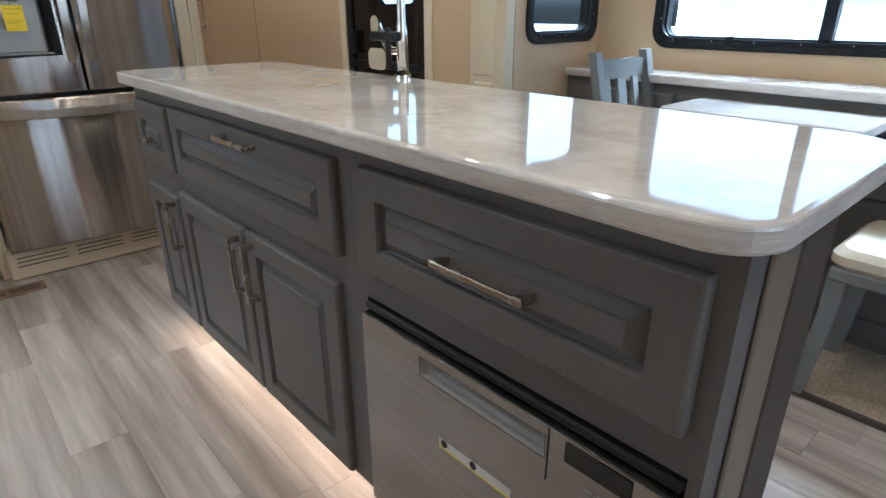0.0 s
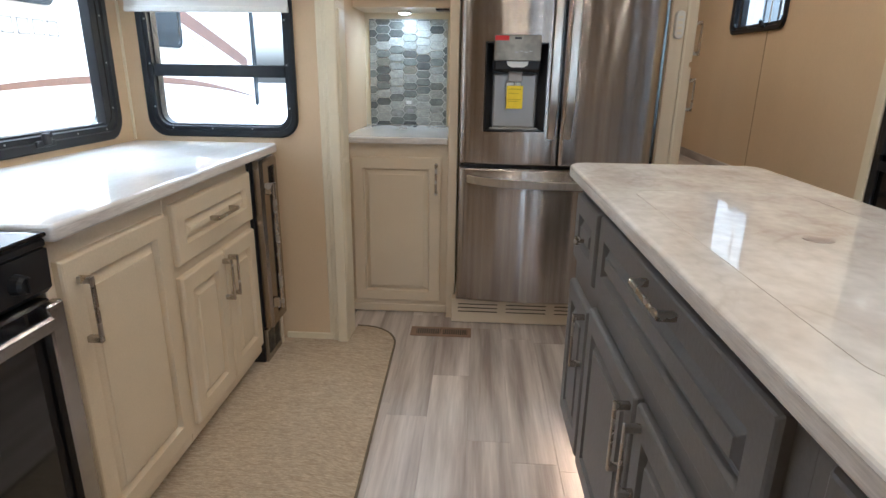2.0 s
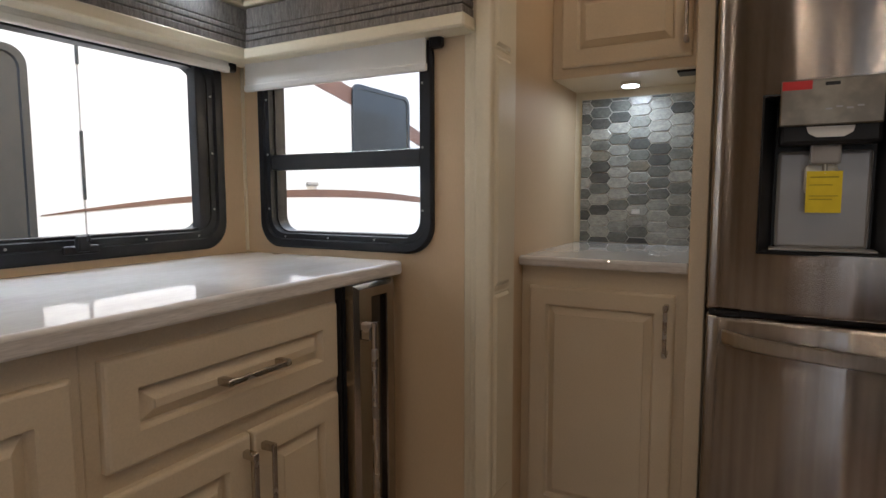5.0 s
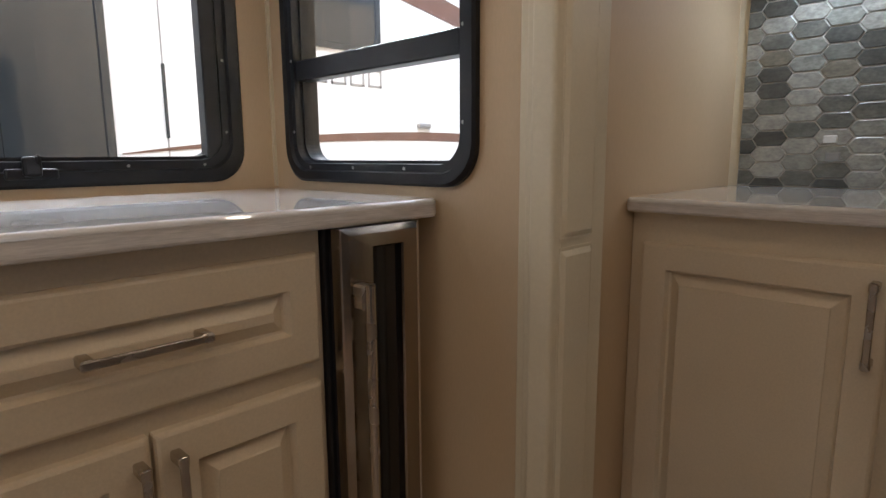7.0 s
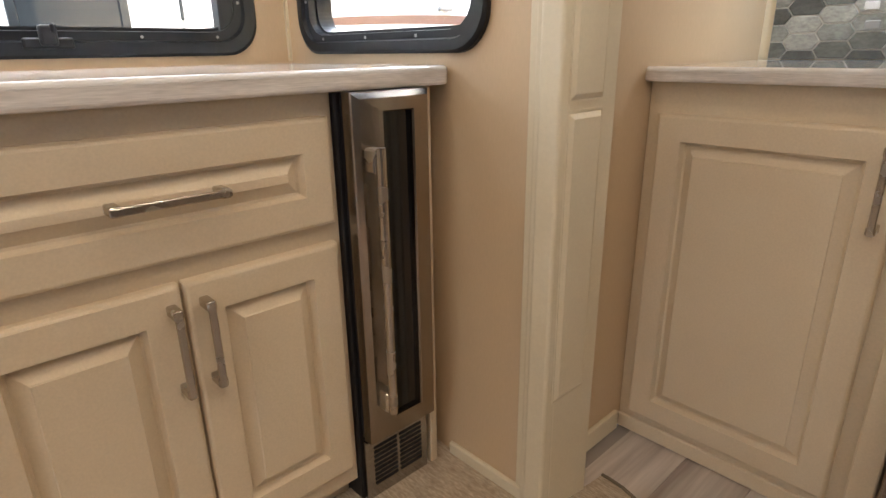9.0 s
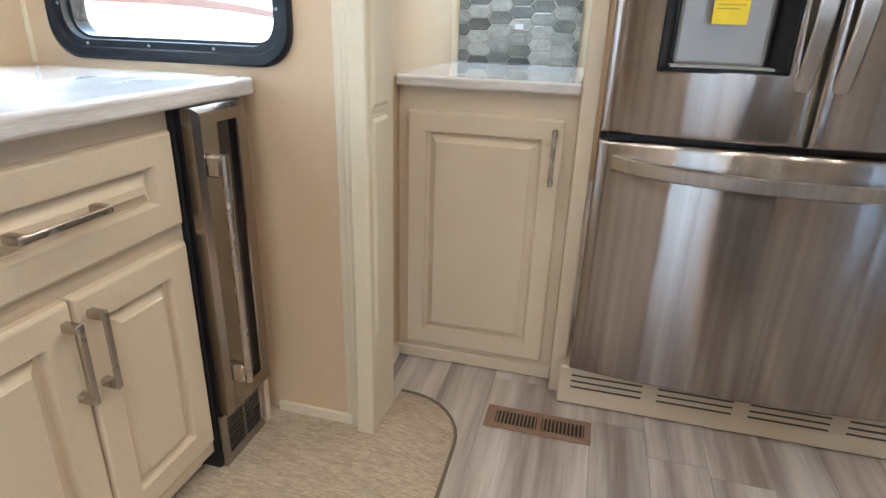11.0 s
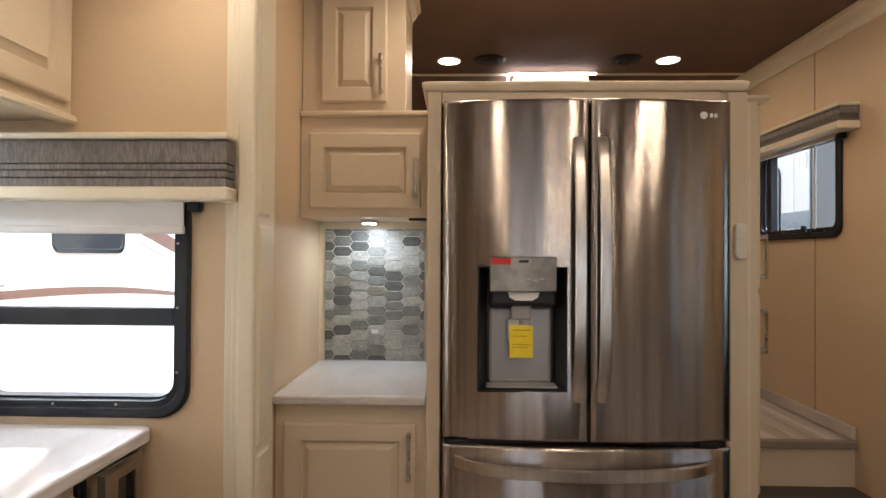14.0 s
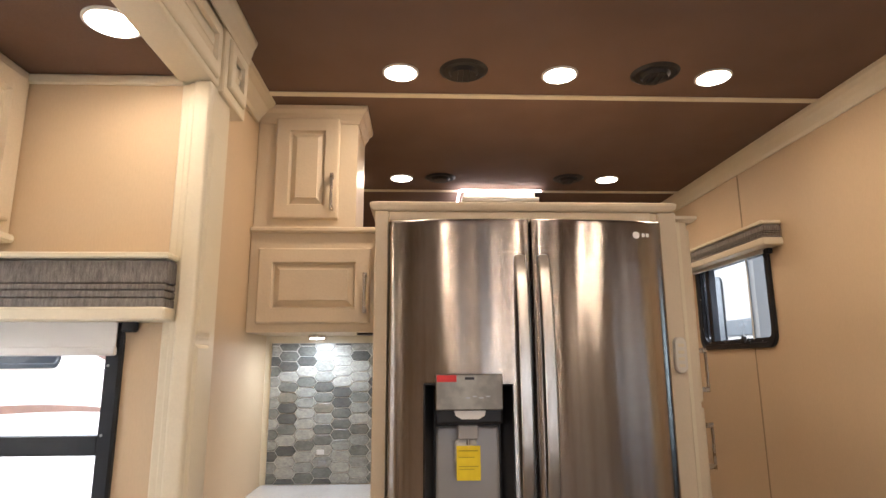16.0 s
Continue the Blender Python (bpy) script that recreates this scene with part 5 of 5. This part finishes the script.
# ---- dinette ----
c = unit("dinette_counter_cabinet", (2.5, 2.4, 0), "low grey cabinet under the dinette counter")
body_box(c, RX + 0.002, 4.2, 2.225, RY - 0.002, 0.02, 0.868, mat=GREY)
for k in range(5):
    x0 = RX + 0.03 + k * 0.54
    front("drawer_front", c, facing((0, 2.225, 0), "-y"), x0, x0 + 0.51, 0.64, 0.83, GREY)
    front("door", c, facing((0, 2.225, 0), "-y"), x0, x0 + 0.51, 0.06, 0.62, GREY)
worktop("dinette_counter", RX + 0.001, 4.2, 2.195, RY - 0.001, 0.869, 0.905, (0.01, 0.01, 0.01, 0.01), STONE, "white marbled dinette counter along the window")
tb = thing("dining_table", (2.5, 2.05, 0), "small marbled dining table joined to the dinette counter", "table")
part("tabletop", slab(2.13, 2.75, 1.85, 2.19, top_levels(0.8, 0.835), (0.035, 0.035, 0.035, 0.035)), STONE, tb)
part("apron", boxes((2.2, 2.68, 1.92, 2.185, 0.745, 0.799), bevel=0.003), GREY, tb)
for x in (2.22, 2.6):
    part("leg", boxes((x, x + 0.05, 1.95, 2.0, 0.02, 0.745), bevel=0.003), GREY, tb)


def dining_chair(at, turn):
    """A slat-back chair that looks along +x before it is turned."""
    ob = thing("dining_chair", (0, 0, 0.02), "grey painted slat-back dining chair with a cream seat pad", "chair", "dining chairs")
    m = Matrix.Identity(4)
    bm = bmesh.new()
    box(bm, 0.0, 0.42, -0.2, 0.2, 0.42, 0.46, 0.006)
    part("seat_frame", bm, CHAIRGREY, ob)
    bm = bmesh.new()
    loft(bm, m, 0.22, 0, [(0.38, 0.38, 0.04, 0.455), (0.42, 0.41, 0.05, 0.475), (0.42, 0.41, 0.05, 0.5), (0.38, 0.37, 0.05, 0.52)], n=6)
    part("seat_pad", bm, LEATHER, ob, "cream vinyl seat pad")
    for y in (-0.175, 0.175):
        bm = bmesh.new()
        prism(bm, facing((0, y - 0.02, 0), "-y"), [(-0.03, 0.02), (0.012, 0.02), (0.03, 0.45), (0.0, 0.75), (-0.06, 1.0), (-0.095, 1.0), (-0.035, 0.75), (-0.01, 0.45)], -0.04, 0.0)
        part("back_leg", bm, CHAIRGREY, ob)
        bm = bmesh.new()
        prism(bm, facing((0, y - 0.02, 0), "-y"), [(0.37, 0.44), (0.42, 0.44), (0.42, 0.3), (0.445, 0.02), (0.405, 0.02), (0.375, 0.3)], -0.04, 0.0)
        part("front_leg", bm, CHAIRGREY, ob)
    bm = bmesh.new()
    prism(bm, facing((-0.075, 0, 0), "+x"), [(-0.16, 0.9), (0.16, 0.9), (0.16, 0.965), (0.08, 0.975), (0, 0.968), (-0.08, 0.975), (-0.16, 0.965)], -0.012, 0.014)
    part("top_rail", bm, CHAIRGREY, ob)
    part("lower_rail", boxes((-0.012, 0.012, -0.16, 0.16, 0.54, 0.58), bevel=0.003), CHAIRGREY, ob)
    for y in (-0.1, 0.0, 0.1):
        bm = bmesh.new()
        w = 0.028 if y == 0 else 0.018
        prism(bm, facing((0, y - w, 0), "-y"), [(-0.008, 0.57), (0.008, 0.57), (-0.065, 0.91), (-0.08, 0.91)], -2 * w, 0.0)
        part("slat", bm, CHAIRGREY, ob)
    ob.matrix_basis = Matrix.Translation(at) @ Matrix.Rotation(radians(turn), 4, "Z")
    return ob


first = dining_chair((1.93, 2.03, 0.02), 0)
copy_thing(first, Matrix.Translation((3.2, 1.96, 0.02)) @ Matrix.Rotation(radians(180), 4, "Z"))

# ---- outside ----
gr = part("ground", boxes((-80, 80, -80, 80, -1.05, -1.0)), GROUND)
tagged(gr, "pale gravel sales yard", "ground", kind="structure")


def trailer(m, length, height, label, marks, coat=None):
    """A parked travel trailer: hull with rounded edges, stripe, tinted windows; m is its near side."""
    ob = thing("parked_trailer", m @ Vector((length / 2, -0.95, -1.2)), label, "trailer", "parked trailers")
    bm = bmesh.new()
    loft(bm, m, length / 2, -0.45 + height / 2, [(length, height, 0.12, -2.4), (length, height, 0.12, -0.03), (length - 0.05, height - 0.05, 0.1, 0.0)], n=6)
    part("hull", bm, coat or GELCOAT, ob)
    for kind, u0, u1, v0, v1 in marks:
        bm = bmesh.new()
        if kind == "window":
            loft(bm, m, (u0 + u1) / 2, (v0 + v1) / 2, [(u1 - u0, v1 - v0, 0.08, -0.01), (u1 - u0, v1 - v0, 0.08, 0.02), (u1 - u0 - 0.06, v1 - v0 - 0.06, 0.06, 0.02), (u1 - u0 - 0.07, v1 - v0 - 0.07, 0.06, 0.01)], n=6)
            part("window", bm, TINT, ob, "dark tinted window")
        elif kind == "stripe":
            n = 24
            rows = [(u0 + (u1 - u0) * i / n, v0 - v1 * ((i / n - 0.39) * (u1 - u0)) ** 2, 0.002 + 0.026 * math.sin(math.pi * i / n) ** 0.8) for i in range(n + 1)]
            pts = [(a, b + c) for a, b, c in rows] + [(a, b - c) for a, b, c in reversed(rows)]
            prism(bm, m, pts, 0.001, 0.004)
            part("stripe", bm, STRIPE, ob, "copper brown stripe")
        elif kind == "seam":
            fbox(bm, m, u0, u1, v0, v1, 0.001, 0.004)
            part("panel_seam", bm, GREYPL, ob)
        elif kind == "dark":
            fbox(bm, m, u0, u1, v0, v1, -0.2, 0.03, 0.02)
            part("slide_panel", bm, TINT, ob, "dark glossy slide-out panel")
        elif kind == "band":
            n = 16
            pts = [(u0 + (u1 - u0) * i / n, v0 + (v1 - v0) * (i / n) ** 1.25) for i in range(n + 1)]
            prism(bm, m, pts + [(a, b - 0.13) for a, b in reversed(pts)], 0.001, 0.004)
            part("swoosh", bm, STRIPE, ob, "copper brown swoosh")
        elif kind == "line":
            prism(bm, m, [(u0, v0), (u1, v1), (u1, v1 - 0.015), (u0, v0 - 0.012)], 0.001, 0.004)
            part("pinstripe", bm, GREYPL, ob)
        elif kind == "disc":
            tube(bm, [m @ Vector((u0, v0, 0.0)), m @ Vector((u0, v0, 0.02))], v1, 24)
            part("round_vent", bm, GREYPL, ob)
        elif kind == "mark":
            for a, b, c0, d0 in ((u0, u1, v0, v0 + 0.012), (u0, u1, v1 - 0.012, v1), (u0, u0 + 0.012, v0, v1), (u1 - 0.012, u1, v0, v1)):
                fbox(bm, m, a, b, c0, d0, 0.001, 0.004)
            part("lettering_bar", bm, GREYPL, ob, "plain dark bar in place of lettering")
        elif kind == "skirt":
            fbox(bm, m, u0, u1, v0, v1, 0.001, 0.012, 0.003)
            part("skirt_panel", bm, TINT, ob)
        elif kind == "hatch":
            fbox(bm, m, u0, u1, v0, v1, 0.001, 0.03, 0.01, 2)
            part("hatch_handle", bm, GREYPL, ob)
    return ob


marks = [("seam", -0.169, -0.163, -0.3, 2.3), ("skirt", -0.174, -0.16, 1.1, 1.42), ("skirt", -0.174, -0.16, 1.72, 2.2), ("stripe", -0.36, 4.4, 1.135, 0.03), ("band", 1.05, 4.25, 2.08, 1.33), ("line", 2.69, 3.9, 1.56, 1.22),
         ("window", 0.57, 1.06, 1.59, 2.2), ("window", 1.88, 2.7, 1.39, 1.98), ("window", -0.8, -0.385, 0.55, 1.75), ("hatch", 1.35, 1.46, 1.185, 1.215), ("disc", 1.215, 1.215, 2.1, 0.055),
         ("dark", 4.42, 4.5, 0.78, 2.05)] + [("mark", 0.59 + 0.128 * k, 0.69 + 0.128 * k, 1.407, 1.506) for k in range(4)]
trailer(facing((4.5, -2.62, 0), "+y"), 9.0, 3.0, "white travel trailer with copper stripes parked alongside", [(k, a + 4.5, b + 4.5, c0, c1) for k, a, b, c0, c1 in marks])
trailer(facing((-11.0, 3.08, 0), "-y"), 7.97, 3.6, "shaded pale beige travel trailer with a rounded door window parked alongside", [("window", 7.14, 7.48, 0.6, 2.23), ("skirt", 7.5, 7.93, 1.643, 1.788), ("seam", 7.685, 7.69, 1.79, 2.9), ("mark", 7.765, 7.88, 2.15, 2.287), ("skirt", 7.93, 7.95, 0.6, 2.9)], SHADED_BEIGECOAT)
tr = thing("bare_tree", (-13.9, 10.0, -1), "leafless grey tree standing across the yard", "tree")
rng = random.Random(11)
TX = Vector((-13.9, 10.0, 0))
bm = bmesh.new()
tube(bm, [TX + Vector(p) for p in ((0, 0, -1.0), (0.05, 0, 1.5), (0, 0.05, 4.2))], [0.17, 0.13, 0.06], 8)
part("trunk", bm, DARKTREAD, tr)
bm = bmesh.new()
for k in range(60):
    a, z0 = rng.uniform(0, 6.28), rng.uniform(0.8, 4.0)
    l = rng.uniform(1.0, 2.6)
    p0 = TX + Vector((0.02, 0.02, z0))
    p1 = p0 + Vector((math.cos(a) * l * 0.35, math.sin(a) * l * 0.35, l * 0.5))
    p2 = p1 + Vector((math.cos(a + 0.5) * l * 0.25, math.sin(a + 0.5) * l * 0.25, l * 0.5))
    tube(bm, [p0, p1, p2], [0.035, 0.02, 0.006], 5)
    for q in range(4):
        s0 = p1.lerp(p2, rng.random())
        tube(bm, [s0, s0 + Vector((rng.uniform(-0.5, 0.5), rng.uniform(-0.5, 0.5), rng.uniform(0.2, 0.7)))], [0.012, 0.004], 4)
part("limbs", bm, DARKTREAD, tr)
sh = thing("storage_shed", (4, 22, -1), "long low grey shed with open bays across the yard", "building")
part("wall", boxes((-9, 22, 24, 24.3, -1.0, 3.2)), METALROOF, sh)
part("roof", boxes((-10, 23, 21, 25, 3.2, 3.6), bevel=0.05), METALROOF, sh)
for k in range(8):
    part("post", boxes((-8 + k * 4, -7.7 + k * 4, 21.2, 21.5, -1.0, 3.2)), GELCOAT, sh)
for k, (x, y, z) in enumerate(((0.5, 13, 1.0), (5.5, 15, 0.9), (9.5, 14, 1.1))):
    ob = thing("parked_car", (x, y, -1), "white car parked in the yard", "car", "parked cars")
    bm = bmesh.new()
    prism(bm, facing((x, y, -1), "-y"), [(-2.1, 0.35), (2.1, 0.35), (2.15, 0.8), (1.3, 0.95), (0.7, 1.45), (-0.9, 1.5), (-1.7, 1.0), (-2.15, 0.9)], -1.7, 0)
    part("body", bm, GELCOAT, ob)
    bm = bmesh.new()
    prism(bm, facing((x, y, -1), "-y"), [(-1.45, 1.0), (1.05, 1.0), (0.6, 1.38), (-0.85, 1.42)], 0.001, 0.01)
    part("side_window", bm, TINT, ob)
    for u in (-1.35, 1.3):
        bm = bmesh.new()
        tube(bm, [(x + u, y - 0.02, -0.68), (x + u, y + 0.2, -0.68)], 0.32, 20)
        part("wheel", bm, BLACK, ob)

# ---- nook tiles ----
ts = tagged(part("tile_backsplash", boxes((-0.65, -0.644, -0.493, -0.05, 0.925, 1.504)), GROUT), "grey elongated hexagon stone tile backsplash", "backsplash")
TW, TH, TT = 0.0765, 0.0435, 0.014        # tile length, height, point


def clip_poly(pts, y0, y1, z0, z1):
    for axis, lim, sgn in ((0, y0, 1), (0, y1, -1), (1, z0, 1), (1, z1, -1)):
        out = []
        for i, p in enumerate(pts):
            q = pts[i - 1]
            a, b = sgn * (q[axis] - lim), sgn * (p[axis] - lim)
            if (a >= 0) != (b >= 0):
                k = a / (a - b)
                out.append((q[0] + k * (p[0] - q[0]), q[1] + k * (p[1] - q[1])))
            if b >= 0:
                out.append(p)
        pts = out
        if not pts:
            break
    return pts


tile_meshes = {}
for r in range(-1, 15):
    for q in range(-1, 8):
        yc = -0.415 + q * TW
        zc = 0.9265 + r * TH + (TH / 2 if q % 2 else 0)
        w, h = (TW + TT) / 2 - 0.0017, TH / 2 - 0.0018
        hexa = [(-w, 0), (-w + TT, -h), (w - TT, -h), (w, 0), (w - TT, h), (-w + TT, h)]
        pts = clip_poly([(yc + a, zc + b) for a, b in hexa], -0.491, -0.052, 0.926, 1.502)
        if len(pts) < 3:
            continue
        key = tuple((round(a - yc, 4), round(b - zc, 4)) for a, b in pts)
        if key not in tile_meshes:
            bm = bmesh.new()
            mid = (sum(p[0] for p in key) / len(key), sum(p[1] for p in key) / len(key))
            lo = [bm.verts.new((0, a, b)) for a, b in key]
            up = [bm.verts.new((0.0035, a, b)) for a, b in key]
            ins = [bm.verts.new((0.0048, a + (mid[0] - a) * 0.06, b + (mid[1] - b) * 0.09)) for a, b in key]
            for k in range(len(key)):
                bm.faces.new((lo[k - 1], lo[k], up[k], up[k - 1]))
                bm.faces.new((up[k - 1], up[k], ins[k], ins[k - 1]))
            bm.faces.new(ins)
            bmesh.ops.recalc_face_normals(bm, faces=bm.faces)
            me = bpy.data.meshes.new("tile")
            bm.to_mesh(me)
            bm.free()
            me.materials.append(TILE)
            tile_meshes[key] = me
        t = new("tile", tile_meshes[key])
        t.parent = ts
        t.location = (-0.6445, yc, zc)

# outlet on the tiles
ol = thing("outlet", (-0.64, -0.26, 1.0), "small white and dark switch plates on the tiles", "outlet")
part("plate", boxes((-0.6398, -0.635, -0.285, -0.253, 1.042, 1.062), bevel=0.002), WHITE, ol)
part("socket", boxes((-0.6398, -0.635, -0.277, -0.243, 0.996, 1.017), bevel=0.002), GREYPL, ol)

# ---- floor planks ----
PW, PL = 0.152, 0.92
plank_meshes = {}
y = -0.785
rng = random.Random(4)
while y < YR - 0.01:
    y1 = min(y + PW, YR - 0.002)
    shift = rng.uniform(0, PL)
    x = XB + 0.002 - shift
    while x < XF:
        a, b = max(x, XB + 0.002, LX + 0.01 if y < YL else XB), min(x + PL, XF - 0.002)
        if b - a > 0.03:
            key = (round(b - a, 3), round(y1 - y, 3))
            if key not in plank_meshes:
                bm = bmesh.new()
                w, h = key[0] / 2 - 0.0004, key[1] / 2 - 0.0004
                loft(bm, Matrix.Identity(4), 0, 0, [(2 * w, 2 * h, 0.001, -0.004), (2 * w, 2 * h, 0.001, -0.0004), (2 * w - 0.001, 2 * h - 0.001, 0.001, 0.0)], n=1)
                me = bpy.data.meshes.new("plank")
                bm.to_mesh(me)
                bm.free()
                me.materials.append(PLANK)
                plank_meshes[key] = me
            p = new("plank", plank_meshes[key])
            p.parent = floor
            p.location = ((a + b) / 2, (y + y1) / 2, 0)
        x += PL
    y += PW
